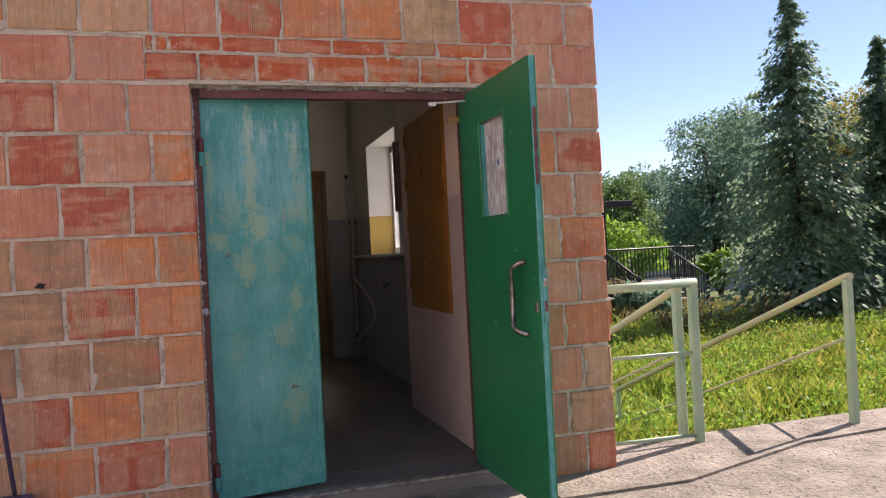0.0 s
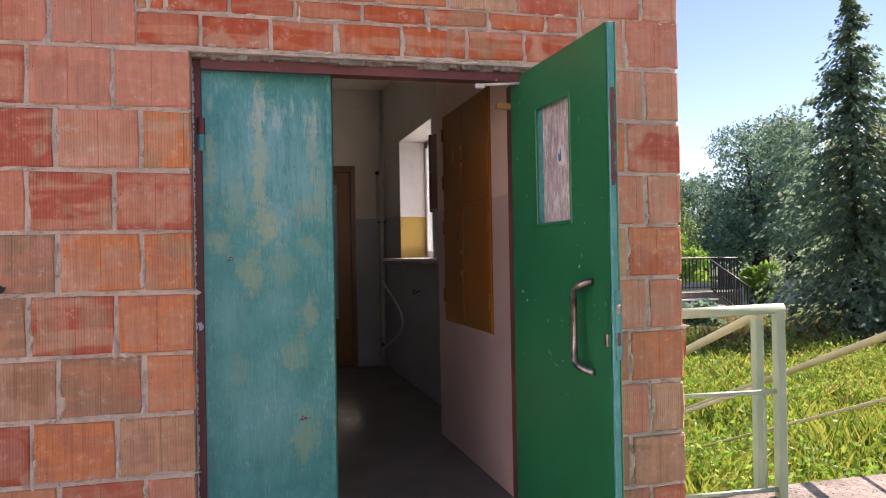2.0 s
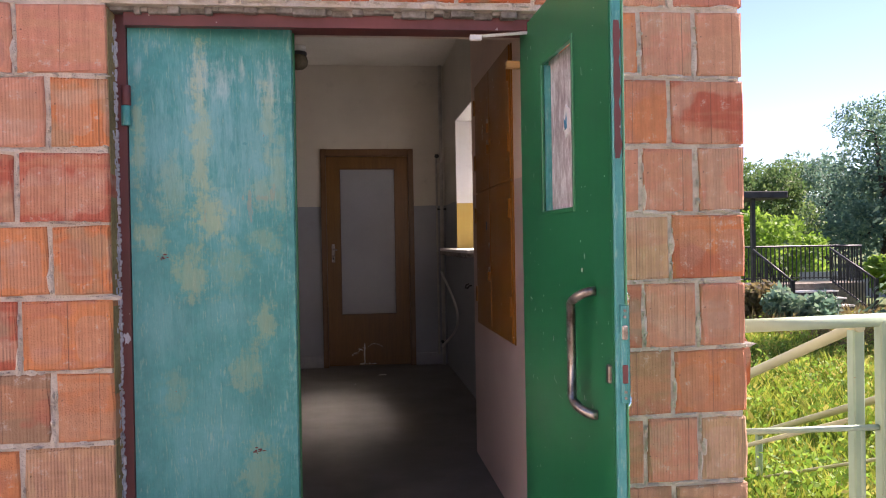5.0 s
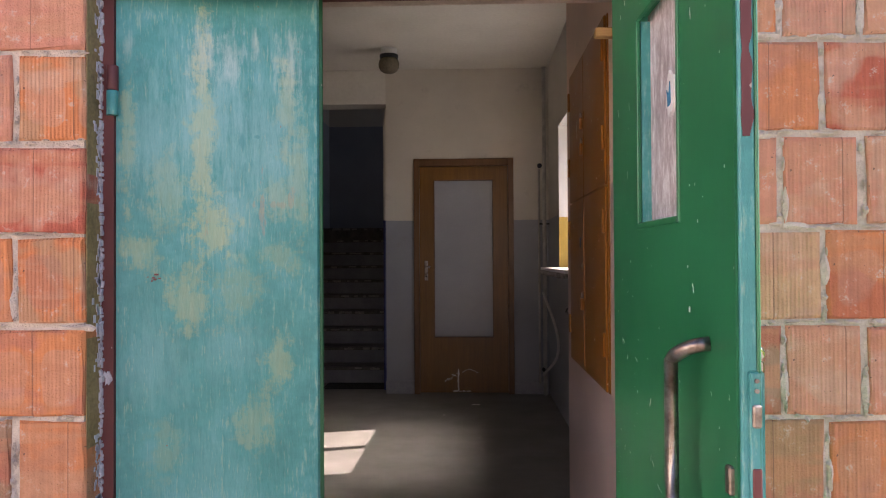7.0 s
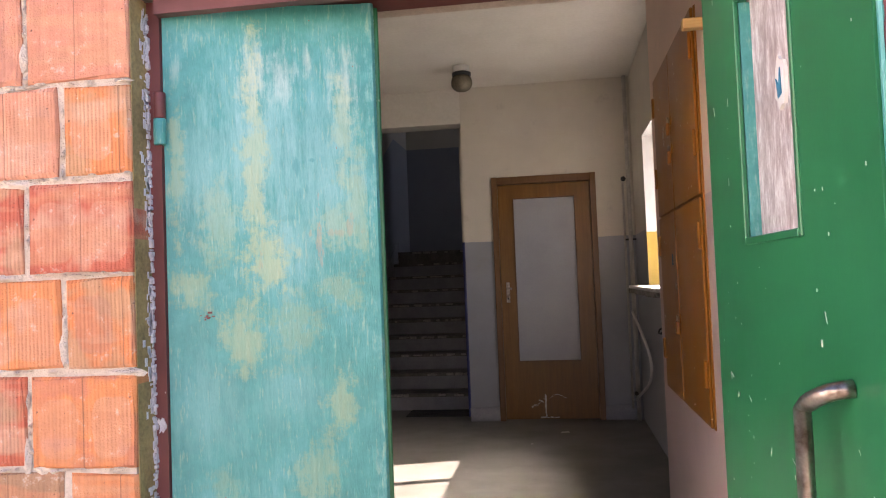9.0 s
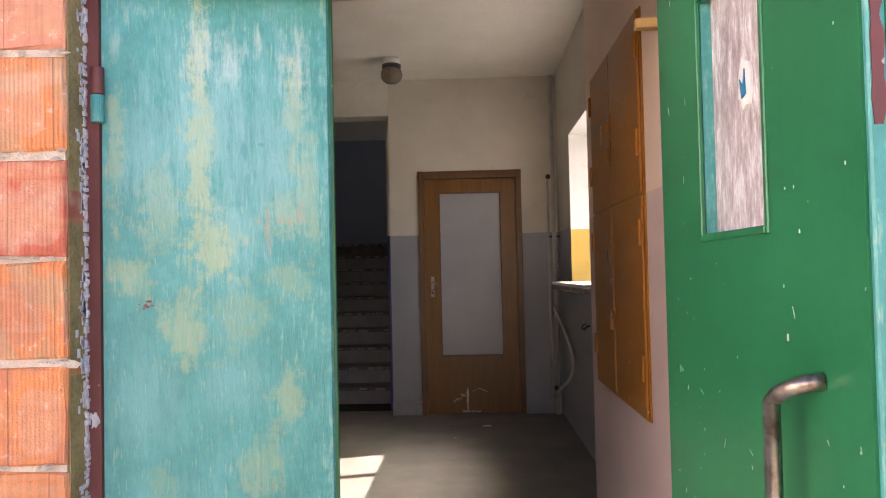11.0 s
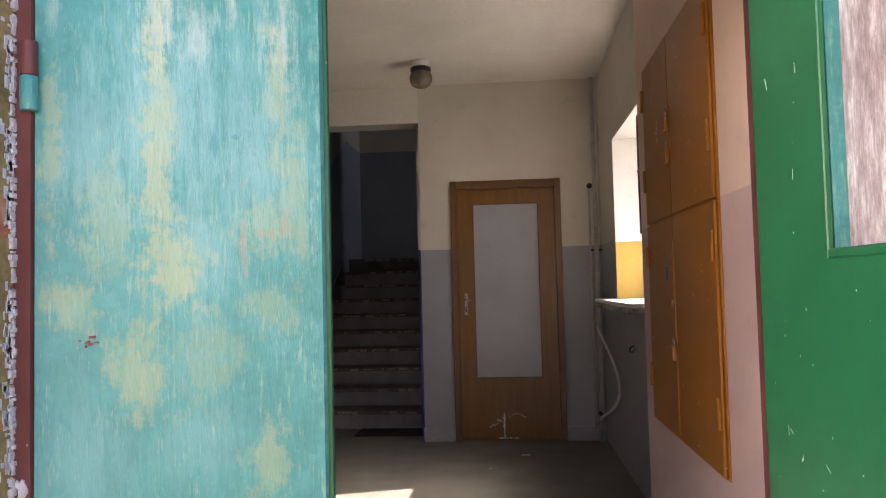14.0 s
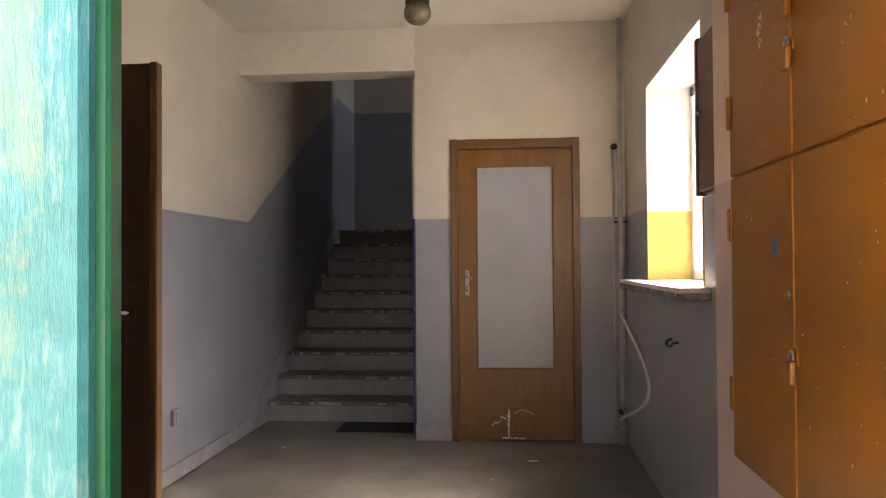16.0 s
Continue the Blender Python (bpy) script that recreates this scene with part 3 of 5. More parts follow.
# ---- structure: ground and outdoors ----
ground = solo("ground", box(-400, 400, -300, 500, -1.3, -0.82), M_SOIL, "rough green meadow ground", "ground", kind="structure")
pave = bmesh.new()
box(-14, 16, -12, 4.008, -0.9, -0.06, into=pave)
box(2.41, 16, 4.008, 4.42, -0.9, -0.06, into=pave)
platform = solo("pavement", pave, M_CONC, "cracked weathered concrete platform with gravelly wear", "pavement", kind="structure")
kerb = part("slab_edge", prism([(1.9, 3.62), (2.6, 3.60), (3.6, 3.93), (6.0, 4.05), (6.0, 4.09), (3.6, 3.97), (2.6, 3.65), (1.9, 3.67)], "z", -0.07, -0.045), M_CONC, platform, "raised concrete slab joint")

# ---- structure: building ----
TOP = 3.42
wall("wall_south", [(-7, 0.296, 4.008, 4.38, -0.9, TOP), (1.755, 2.400, 4.008, 4.38, -0.9, TOP), (0.296, 1.755, 4.008, 4.38, 2.0, TOP)], M_MORTAR, "mortar bed of the red block facade")
wall("wall_pier", [(1.757, 2.385, 4.339, 5.90, 0.0, 3.0)], M_PINK, "painted pier wall with dado, warm bounced light in its pinkish colour")
WY0, WY1, WZ0, WZ1 = 6.98, 8.30, 1.17, 2.315
wall("wall_east", [(1.99, 2.40, 5.90, WY0, -0.9, 5.2), (1.99, 2.40, WY1, 12.62, -0.9, 5.2), (1.99, 2.40, WY0, WY1, -0.9, WZ0), (1.99, 2.40, WY0, WY1, WZ1, 5.2),
                   (1.99, 2.40, 12.62, 13.32, -0.9, 2.75), (1.99, 2.40, 12.62, 13.32, 3.9, 5.2), (1.99, 2.40, 13.32, 13.65, -0.9, 5.2), (2.386, 2.40, 4.38, 5.90, -0.9, 5.2)], M_CREAM, "cream wall with grey oil-paint dado")
wall("wall_west", [(-1.07, -0.82, 4.38, 5.62, -0.9, 3.3), (-1.07, -0.82, 5.62, 6.42, 2.06, 3.3), (-1.07, -0.82, 6.42, 9.2, -0.9, 3.3), (-1.07, -0.82, 9.2, 13.65, -0.9, 5.2)], M_STAIRWALL, "cream wall with rising grey dado")
wall("wall_north", [(0.49, 0.752, 9.18, 9.40, 0.0, 3.0), (1.665, 1.99, 9.18, 9.40, 0.0, 3.0), (0.752, 1.665, 9.18, 9.40, 2.165, 3.0)], M_CREAM, "cream end wall with grey dado")
wall("wall_stair", [(0.44, 0.56, 9.401, 12.55, 0.0, 5.2)], M_BLUE, "stair side wall with blue dado")
wall("wall_landing", [(-0.82, 1.99, 13.40, 13.65, -0.9, 5.2)], M_STAIRWALL, "landing wall with dado")
wall("wall_store", [(0.56, 1.99, 11.0, 11.1, 0.0, 3.0)], M_CREAM, "plain wall behind the inner door")
wall("wall_side_room", [(-3.0, -2.9, 4.4, 8.0, -0.9, 3.3), (-3.0, -1.07, 4.38, 4.5, -0.9, 3.3), (-3.0, -1.07, 7.9, 8.0, -0.9, 3.3)], M_CREAM, "plain side room wall")
wall("wall_upper", [(-1.07, 2.40, 9.19, 9.43, 3.0, 5.2)], M_CREAM, "plain wall above the hall")
# unseen walls, added to bounce warm sunlight onto facade, pier and doorway
wall("wall_bounce_west", [(-9.3, -9.0, -14, 3.9, -0.9, 5.2)], M_PLASTER, "unseen plain pale wall added to bounce sunlight")
wall("wall_bounce_south", [(-9.0, 9.0, -13.0, -12.7, -0.9, 5.2)], M_PLASTER, "unseen plain pale wall added to bounce sunlight")
beam = wall("beam", [(-0.82, 0.49, 9.19, 9.43, 2.685, 3.0)], M_CEIL, "cream painted beam over the stairs")
floor_bm = bmesh.new()
box(-0.82, 1.99, 4.38, 9.80, -0.2, 0.0, into=floor_bm)
box(0.305, 1.755, 4.02, 4.38, -0.2, -0.002, into=floor_bm)
box(-3.0, -0.82, 4.38, 8.0, -0.2, -0.003, into=floor_bm)
box(0.56, 1.99, 9.80, 11.0, -0.2, 0.0, into=floor_bm)
solo("floor", floor_bm, M_FLOOR, "worn dusty grey terrazzo floor", "floor", kind="structure")
threshold = bmesh.new()
box(0.32, 1.74, 4.03, 4.10, -0.005, 0.012, 0.004, into=threshold)
solo("trim", threshold, M_SILLEDGE, "dirty concrete door threshold", "threshold", kind="structure")
ceil_bm = bmesh.new()
box(-1.07, 2.386, 4.38, 9.19, 3.0, 3.3, into=ceil_bm)
box(-0.82, 1.99, 9.43, 13.4, 5.2, 5.4, into=ceil_bm)
box(-3.0, -1.07, 4.38, 8.0, 3.0, 3.3, into=ceil_bm)
solo("ceiling", ceil_bm, M_CEIL, "cream limewashed ceiling", "ceiling", kind="structure")
roof_bm = bmesh.new()
box(-7.1, 2.47, 3.93, 9.0, TOP, TOP + 0.16, into=roof_bm)
box(-1.2, 2.47, 9.0, 13.75, 5.4, 5.55, into=roof_bm)
solo("roof", roof_bm, M_ROOF, "dark bitumen flat roof", "roof", kind="structure")
plinth = bmesh.new()
box(0.485, 0.752, 9.165, 9.182, 0.0, 0.12, 0.004, into=plinth)
box(1.665, 1.985, 9.165, 9.182, 0.0, 0.12, 0.004, into=plinth)
box(-0.822, -0.806, 6.5, 9.78, 0.0, 0.10, 0.004, into=plinth)
solo("baseboard", plinth, M_RISER, "grey painted plaster skirting", "baseboard", kind="structure")

# stairs: ten worn steps, each with its tread and riser
stairs = thing("staircase", "worn concrete staircase with grey risers and chipped nosings", "stairs", kind="structure")
rng = random.Random(4)
for k in range(10):
    y0, z1 = 9.80 + 0.298 * k, 0.167 * (k + 1)
    st = part("step", box(-0.82, 0.44, y0, y0 + 0.30, z1 - 0.167, z1 - 0.035), M_RISER, stairs)
    bm = bmesh.new()
    n = 26
    for i in range(n):
        xa, xb = -0.82 + 1.26 * i / n, -0.82 + 1.26 * (i + 1) / n
        d = rng.uniform(0, 0.010)
        box(xa, xb, y0 - 0.030 + d, y0 + 0.298, z1 - 0.036, z1 - rng.uniform(0, 0.004), into=bm)
    part("tread", bm, M_TREAD, st, "worn dark tread")
    bm = bmesh.new()
    for i in range(11):
        x = rng.uniform(-0.80, 0.38)
        box(x, x + rng.uniform(0.02, 0.10), y0 - 0.033, y0 - 0.02, z1 - rng.uniform(0.022, 0.034), z1 - rng.uniform(0.004, 0.012), 0.002, into=bm)
    part("nosing", bm, M_NOSING, st, "chipped pale nosing")
solo("landing", box(-0.82, 1.99, 12.48, 13.40, 1.4, 1.67), M_TREAD, "dark stair landing", "landing", kind="structure")
string = prism([(9.60, 0.0), (9.80, 0.0), (12.55, 1.55), (12.55, 1.80), (12.40, 1.80), (9.60, 0.22)], "x", -0.823, -0.808)
solo("stair_skirting", string, M_RISER, "grey painted stair skirting", "skirting", kind="structure")

# ---- window in the east wall ----
win = thing("window_1", "white painted timber window in a deep reveal", "window", kind="structure")
rev = bmesh.new()
box(1.985, 2.24, WY1 - 0.006, WY1 + 0.002, WZ0, WZ1, into=rev)
box(1.985, 2.24, WY0 - 0.002, WY0 + 0.006, WZ0, WZ1, into=rev)
box(1.985, 2.24, WY0, WY1, WZ1 - 0.006, WZ1 + 0.002, into=rev)
part("reveal", rev, M_REVEAL, win, "white reveal with mustard yellow lower band")
fr = bmesh.new()
for a in ((WY0 + 0.006, WY0 + 0.07, WZ0, WZ1 - 0.006), (WY1 - 0.07, WY1 - 0.006, WZ0, WZ1 - 0.006), (7.665, 7.735, WZ0, WZ1 - 0.006)):
    box(2.24, 2.31, a[0], a[1], a[2], a[3], 0.004, into=fr)
for a in ((WZ0, WZ0 + 0.06), (WZ1 - 0.05, WZ1 - 0.006)):
    box(2.243, 2.307, WY0 + 0.07, WY1 - 0.07, a[0], a[1], 0.004, into=fr)
part("window_frame", fr, M_WHITE, win, "white painted sash frame")
for ya, yb in ((WY0 + 0.07, 7.665), (7.735, WY1 - 0.07)):
    p = part("pane", box(2.270, 2.275, ya, yb, WZ0 + 0.06, WZ1 - 0.05), M_GLASS, win)
    p.visible_shadow = False
part("latch", box(2.225, 2.243, 8.19, 8.23, 2.24, 2.29, 0.004), M_DARKMETAL, win, "dark window latch")
sill = thing("window_sill", "white stone window sill with a broken dirty edge", "sill", kind="structure")
rr = random.Random(8)
part("slab", box(1.862, 2.24, WY0 - 0.1, 8.60, 1.145, 1.168, 0.003), M_SILL, sill)
bm = bmesh.new()
y = WY0 - 0.1
while y < 8.58:
    w = rr.uniform(0.03, 0.09)
    box(1.855 + rr.uniform(0, 0.008), 1.99, y, min(y + w, 8.60), 1.120 - rr.uniform(0, 0.014), 1.144, 0.003, into=bm)
    y += w
part("edge", bm, M_SILLEDGE, sill, "crumbling dirty underside")

win2 = thing("window_2", "stair landing window", "window", kind="structure")
fr = bmesh.new()
for a in ((12.62, 12.68, 2.75, 3.9), (13.26, 13.32, 2.75, 3.9)):
    box(2.25, 2.31, a[0], a[1], a[2], a[3], 0.004, into=fr)
for a in ((2.75, 2.81), (3.84, 3.9)):
    box(2.253, 2.307, 12.68, 13.26, a[0], a[1], 0.004, into=fr)
part("window_frame", fr, M_WHITE, win2)
# unseen pane; its frosting is added to keep direct sun off the landing
part("pane", box(2.27, 2.275, 12.68, 13.26, 2.81, 3.84), M_FROST, win2, "unseen pane, frosted to keep out direct sun")

# ---- entrance double door ----
jam = thing("door_frame", "rust-red painted steel door frame with lime smears", "door frame", kind="structure")
part("jamb", prism([(0.262, 4.085), (0.336, 4.085), (0.336, 4.125), (0.350, 4.125), (0.350, 4.20), (0.262, 4.20)], "z", -0.03, 2.0), M_OXIDE, jam)
part("jamb", prism([(1.765, 4.172), (1.702, 4.172), (1.702, 4.205), (1.738, 4.215), (1.738, 4.43), (1.765, 4.43)], "z", -0.03, 2.0), M_OXIDE, jam)
part("head", prism([(4.055, 1.945), (4.055, 2.0), (4.27, 2.0), (4.27, 1.978), (4.086, 1.978), (4.086, 1.945)], "x", 0.338, 1.755), M_OXIDE, jam)
rg = random.Random(11)
bm = bmesh.new()
z = 0.0
while z < 1.95:
    h = rg.uniform(0.003, 0.016)
    if noise.noise((0, 0, z * 6)) > -0.25 and rg.random() < 0.75:
        w = rg.uniform(0.001, 0.009)
        x = 0.3005 + rg.uniform(0, 0.003)
        box(x, x + w, 4.081 - rg.uniform(0, 0.012), 4.0865, z, z + h, 0.001, into=bm)
    z += h * 0.4
for _ in range(420):
    z = rg.uniform(0.0, 1.95)
    if noise.noise((3, 0, z * 4)) < -0.2:
        continue
    y = 4.084 - abs(rg.gauss(0, 0.014))
    box(0.3035, 0.3050, max(y - rg.uniform(0.002, 0.012), 4.012), y, z, z + rg.uniform(0.004, 0.024), into=bm)
part("lime_smear", bm, M_LIME, jam, "ragged white lime smears along the jamb")
part("reveal_render", box(0.3005, 0.3032, 4.010, 4.0845, -0.05, 1.985), soft_mat("olive_stained_reveal", (0.17, 0.12, 0.05), (0.42, 0.29, 0.13), 9, 0.9, grain=90, bs=0.8), jam, "olive-stained brick reveal")
bm = prism([(0.322 + 0.011 * math.cos(a) * rg.uniform(0.5, 1.2), 0.93 + 0.024 * math.sin(a) * rg.uniform(0.5, 1.2)) for a in [2 * math.pi * k / 16 for k in range(16)]], "y", 4.081, 4.0848)
part("paint_splash", bm, M_LIME, jam, "white paint splash")
bm = bmesh.new()
x = 0.30
while x < 1.75:
    w = rg.uniform(0.02, 0.09)
    box(x, x + w, 4.02 + rg.uniform(0, 0.03), 4.10, 1.988 - rg.uniform(0, 0.012), 2.012, 0.003, into=bm)
    x += w * 0.95
part("mortar_bead", bm, M_SILLEDGE, jam, "crumbly dark mortar over the frame head")

# closed leaf
leaf_l = thing("door_1", "closed teal enamel door leaf with flaking pale blue and ochre paint", "door", kind="structure", at=pose(0.338, 4.095, 0, 0, 0, 10.3))
bm = bmesh.new()
LW = 0.508
nx, nz = 14, 44
grid = {}
nr = random.Random(5)
for i in range(nx + 1):
    for j in range(nz + 1):
        u, z = LW * i / nx, 0.02 + 1.952 * j / nz
        d = 0.0025 * noise.noise((u * 4, 0, z * 2.2))
        grid[i, j] = bm.verts.new((u, d, z))
for i in range(nx):
    for j in range(nz):
        f = bm.faces.new((grid[i, j], grid[i + 1, j], grid[i + 1, j + 1], grid[i, j + 1]))
        f.smooth = True
part("skin", bm, M_TEAL, leaf_l)
part("core", box(0.0, LW - 0.001, 0.004, 0.045, 0.022, 1.970), M_TEAL_EDGE, leaf_l)
part("lip", prism([(LW - 0.004, -0.004), (LW + 0.020, -0.004), (LW + 0.026, 0.002), (LW + 0.026, 0.016), (LW - 0.004, 0.016)], "z", 0.02, 1.972), M_TEAL_EDGE, leaf_l, "folded meeting edge")
part("rebate", box(LW + 0.0, LW + 0.036, 0.0165, 0.048, 0.03, 1.968, 0.003), M_GREEN, leaf_l, "green inner rebate")
for z in (1.69, 0.14):
    hg = part("hinge", lathe([(0.0145, 0.0), (0.0155, 0.002), (0.0155, 0.063), (0.0145, 0.065)], (-0.006, -0.012, z - 0.066), sides=14), M_TEAL_EDGE, leaf_l, "barrel hinge")
    part("knuckle", lathe([(0.0145, 0.0), (0.0155, 0.002), (0.0155, 0.063), (0.0145, 0.065)], (-0.006, -0.012, z), sides=14), M_OXIDE, hg, "rust-red hinge knuckle")
for z, s in ((0.52, 1), (1.19, -1)):
    bm = bmesh.new()
    for _ in range(9):
        x, zz = 0.24 + s * 0.15 + nr.gauss(0, 0.012), z + nr.gauss(0, 0.004)
        box(x, x + nr.uniform(0.003, 0.014), -0.0035, 0.0, zz, zz + nr.uniform(0.002, 0.005), into=bm)
    part("rust_nick", bm, M_OXIDE, leaf_l, "rusty paint nick")

# open leaf, swung out square to the wall
leaf_r = thing("door_2", "open dark green enamel door leaf with a narrow pane", "door", kind="structure", at=pose(0.0572, -0.0289, 0, 0, 0, 1.0))
X0, X1, YA, YB = 1.680, 1.706, 3.262, 4.165
PY0, PY1, PZ0, PZ1 = 3.545, 3.885, 1.305, 1.80
bm = bmesh.new()
for a in ((YA, PY0, 0.02, 1.972), (PY1, YB, 0.02, 1.972), (PY0, PY1, 0.02, PZ0), (PY0, PY1, PZ1, 1.972)):
    box(X0, X1, a[0], a[1], a[2], a[3], into=bm)
bmesh.ops.remove_doubles(bm, verts=bm.verts, dist=0.0005)
part("panel", bm, M_GREEN, leaf_r)
part("edge", box(X0 + 0.003, X1 + 0.002, YA - 0.012, YA - 0.0005, 0.02, 1.972, 0.003), M_TEAL_EDGE, leaf_r, "worn teal leaf edge")
part("edge_lip", box(X1 + 0.0005, X1 + 0.006, YA - 0.016, YA + 0.03, 0.02, 1.973, 0.003), M_GREEN, leaf_r)
bead = bmesh.new()
for a in ((PY0, PY0 + 0.014, PZ0, PZ1), (PY1 - 0.014, PY1, PZ0, PZ1)):
    box(X0 - 0.004, X0 + 0.006, a[0], a[1], a[2], a[3], 0.002, into=bead)
for a in ((PZ0, PZ0 + 0.014), (PZ1 - 0.014, PZ1)):
    box(X0 - 0.0045, X0 + 0.0065, PY0 + 0.014, PY1 - 0.014, a[0], a[1], 0.002, into=bead)
pb = part("glazing_bead", bead, M_GREEN, leaf_r)
part("reveal_strip", box(X0 + 0.007, X0 + 0.034, PY1 - 0.013, PY1 - 0.003, PZ0 + 0.015, PZ1 - 0.015), M_TEAL_EDGE, leaf_r, "flaking teal rebate")
gp = part("pane", box(X0 + 0.028, X0 + 0.034, PY0 + 0.003, PY1 - 0.014, PZ0 + 0.003, PZ1 - 0.003), M_PANE, leaf_r, "grimy whitewashed pane")
sr = random.Random(3)
ctr = Vector((0, 3.692, 1.578))
ol = []
for k in range(14):
    a = 2 * math.pi * k / 14
    ol.append((ctr.y + math.cos(a) * 0.030 * sr.uniform(0.7, 1.15), ctr.z + math.sin(a) * 0.050 * sr.uniform(0.75, 1.1)))
part("sticker", prism(ol, "x", X0 + 0.0215, X0 + 0.0275), M_PAPER, gp, "torn white sticker with a blue mark")
part("sticker_mark", prism([(3.680, 1.558), (3.700, 1.553), (3.708, 1.590), (3.694, 1.576), (3.684, 1.604)], "x", X0 + 0.0195, X0 + 0.0210), soft_mat("blue_ink", (0.01, 0.16, 0.30), (0.02, 0.26, 0.42), 20), gp, "blue printed mark")


def pull(name, xs, material, label):
    d, reach = (X0, 0.048) if xs < 0 else (X1, 0.075)
    pts = []
    for k in range(7):
        a = math.pi / 2 * k / 6
        pts.append((d + xs * reach * math.sin(a), 3.385 + 0.06 * (1 - math.cos(a)), 1.095 - 0.035 * (1 - math.cos(a))))
    for k in range(6, -1, -1):
        a = math.pi / 2 * k / 6
        pts.append((d + xs * reach * math.sin(a), 3.385 + 0.06 * (1 - math.cos(a)), 0.775 + 0.035 * (1 - math.cos(a))))
    return part(name, tube(pts, 0.0125, 12), material, leaf_r, label)


pull("handle", -1, M_STEEL, "bent worn steel pull handle")
pull("handle", 1, M_CHROME, "bright chrome pull handle")
lock = part("lock_plate", box(X0 + 0.012, X0 + 0.036, YA - 0.0155, YA - 0.011, 0.83, 1.07, 0.004), M_TEAL_EDGE, leaf_r, "teal painted lock faceplate")
part("latch_bolt", box(X0 + 0.017, X0 + 0.031, YA - 0.021, YA - 0.013, 0.985, 1.02, 0.003), M_STEEL, lock)
part("key_bolt", box(X0 + 0.017, X0 + 0.031, YA - 0.018, YA - 0.013, 0.88, 0.925, 0.002), M_OXIDE, lock)
for z in (0.845, 0.86, 1.04, 1.055):
    part("screw", lathe([(0.0035, -0.003), (0.0035, 0.0), (0.001, 0.001)], (X0 + 0.024, YA - 0.016, z), "y", 8), M_STEEL, lock)
part("keeper", box(X0 - 0.008, X0 + 0.004, YA + 0.012, YA + 0.034, 0.875, 0.92, 0.003), M_STEEL, leaf_r, "worn brass lock cylinder")
bm = bmesh.new()
cr = random.Random(21)
for _ in range(60):
    yy, zz, s = cr.uniform(YA, YB), cr.uniform(0.1, 1.9), cr.uniform(0.0006, 0.0018)
    if PY0 - 0.02 < yy < PY1 + 0.02 and zz > PZ0 - 0.02:
        continue
    box(X0 - 0.0008, X0 + 0.001, yy, yy + s * cr.uniform(0.6, 1.4), zz, zz + s * cr.uniform(1, 3.5), into=bm)
for yy, zz, s in ((3.49, 1.14, 0.006), (3.50, 1.22, 0.003), (3.44, 1.30, 0.003)):
    box(X0 - 0.0008, X0 + 0.001, yy, yy + s, zz, zz + s * 1.8, into=bm)
for _ in range(34):
    y0, z0, ln, an = cr.uniform(3.45, 4.12), cr.uniform(0.75, 1.88), cr.uniform(0.004, 0.024), cr.choice((-1.1, 1.2, 1.45, 1.75, 0.5))
    if PY0 - 0.05 < y0 < PY1 + 0.05 and z0 > PZ0 - 0.07:
        continue
    dy, dz, w = ln * math.cos(an), ln * math.sin(an), cr.uniform(0.00018, 0.0004)
    quad = [(y0, z0), (y0 + dy * 0.5 + w, z0 + dz * 0.45), (y0 + dy, z0 + dz), (y0 + dy * 0.5 - w, z0 + dz * 0.55)]
    va = [bm.verts.new((X0 - 0.0008, a, c)) for a, c in quad]
    vb = [bm.verts.new((X0 + 0.0006, a, c)) for a, c in quad]
    bm.faces.new(va)
    for i in range(4):
        bm.faces.new((va[i], vb[i], vb[(i + 1) % 4], va[(i + 1) % 4]))
tagged(part("paint_chip", bm, M_SCRATCH, leaf_r, "pale scratches and chips"), kind="stuff")
bm = bmesh.new()
for k in range(66):
    zz = 1.42 + 0.33 * k / 66
    wz = 0.5 + 0.5 * noise.noise((0, 7, zz * 30))
    box(X0 + 0.009 - 0.004 * wz, X0 + 0.016 + 0.012 * wz, YA - 0.0145, YA - 0.0105, zz, zz + 0.0052, into=bm)
part("worn_patch", bm, M_OXIDE, leaf_r, "rust-red patch where paint has worn away")
for z in (1.62, 0.16):
    part("hinge", lathe([(0.014, 0.0), (0.0155, 0.002), (0.0155, 0.128), (0.014, 0.13)], (X0 + 0.030, YB + 0.004, z), sides=14), M_OXIDE, leaf_r, "rust-red barrel hinge")

closer = thing("door_closer_arm", "thin pale steel stay arm on the door head", "door stay")
part("arm", tube([(1.487, 4.082, 1.930), (1.60, 4.075, 1.938), (1.679, 4.055, 1.940)], 0.006, 8), M_WHITE, closer)
part("bracket", box(1.470, 1.512, 4.070, 4.0845, 1.915, 1.935, 0.003), M_WHITE, closer)
solo("wooden_wedge", box(1.640, 1.7385, 4.285, 4.318, 1.872, 1.898, 0.003), wood_mat("raw_wood", (0.45, 0.27, 0.10), (0.62, 0.42, 0.18), 0.7, "x"), "raw wooden wedge beside the door frame", "wedge")

# ---- ochre meter cabinet on the pier ----
cab = thing("meter_cabinet", "ochre enamelled steel meter cabinet with four doors on the wall", "cabinet")
CX = 1.757
part("body", box(CX - 0.006, CX + 0.05, 4.742, 5.690, 0.772, 2.085, 0.003), M_ORANGE, cab)
for ya, yb, tag in ((4.748, 5.243, 0), (5.249, 5.684, 1)):
    for za, zb in ((0.778, 1.487), (1.494, 2.079)):
        dr = part("door", box(CX - 0.016, CX - 0.0065, ya, yb, za, zb, 0.003), M_ORANGE, cab)
        yh = yb - 0.01 if tag else ya + 0.012
        for zh in (za + 0.12, zb - 0.16):
            part("hinge", box(CX - 0.026, CX - 0.016, yh - 0.010, yh + 0.010, zh, zh + 0.085, 0.003), M_ORANGE, dr, "yellowed strap hinge")
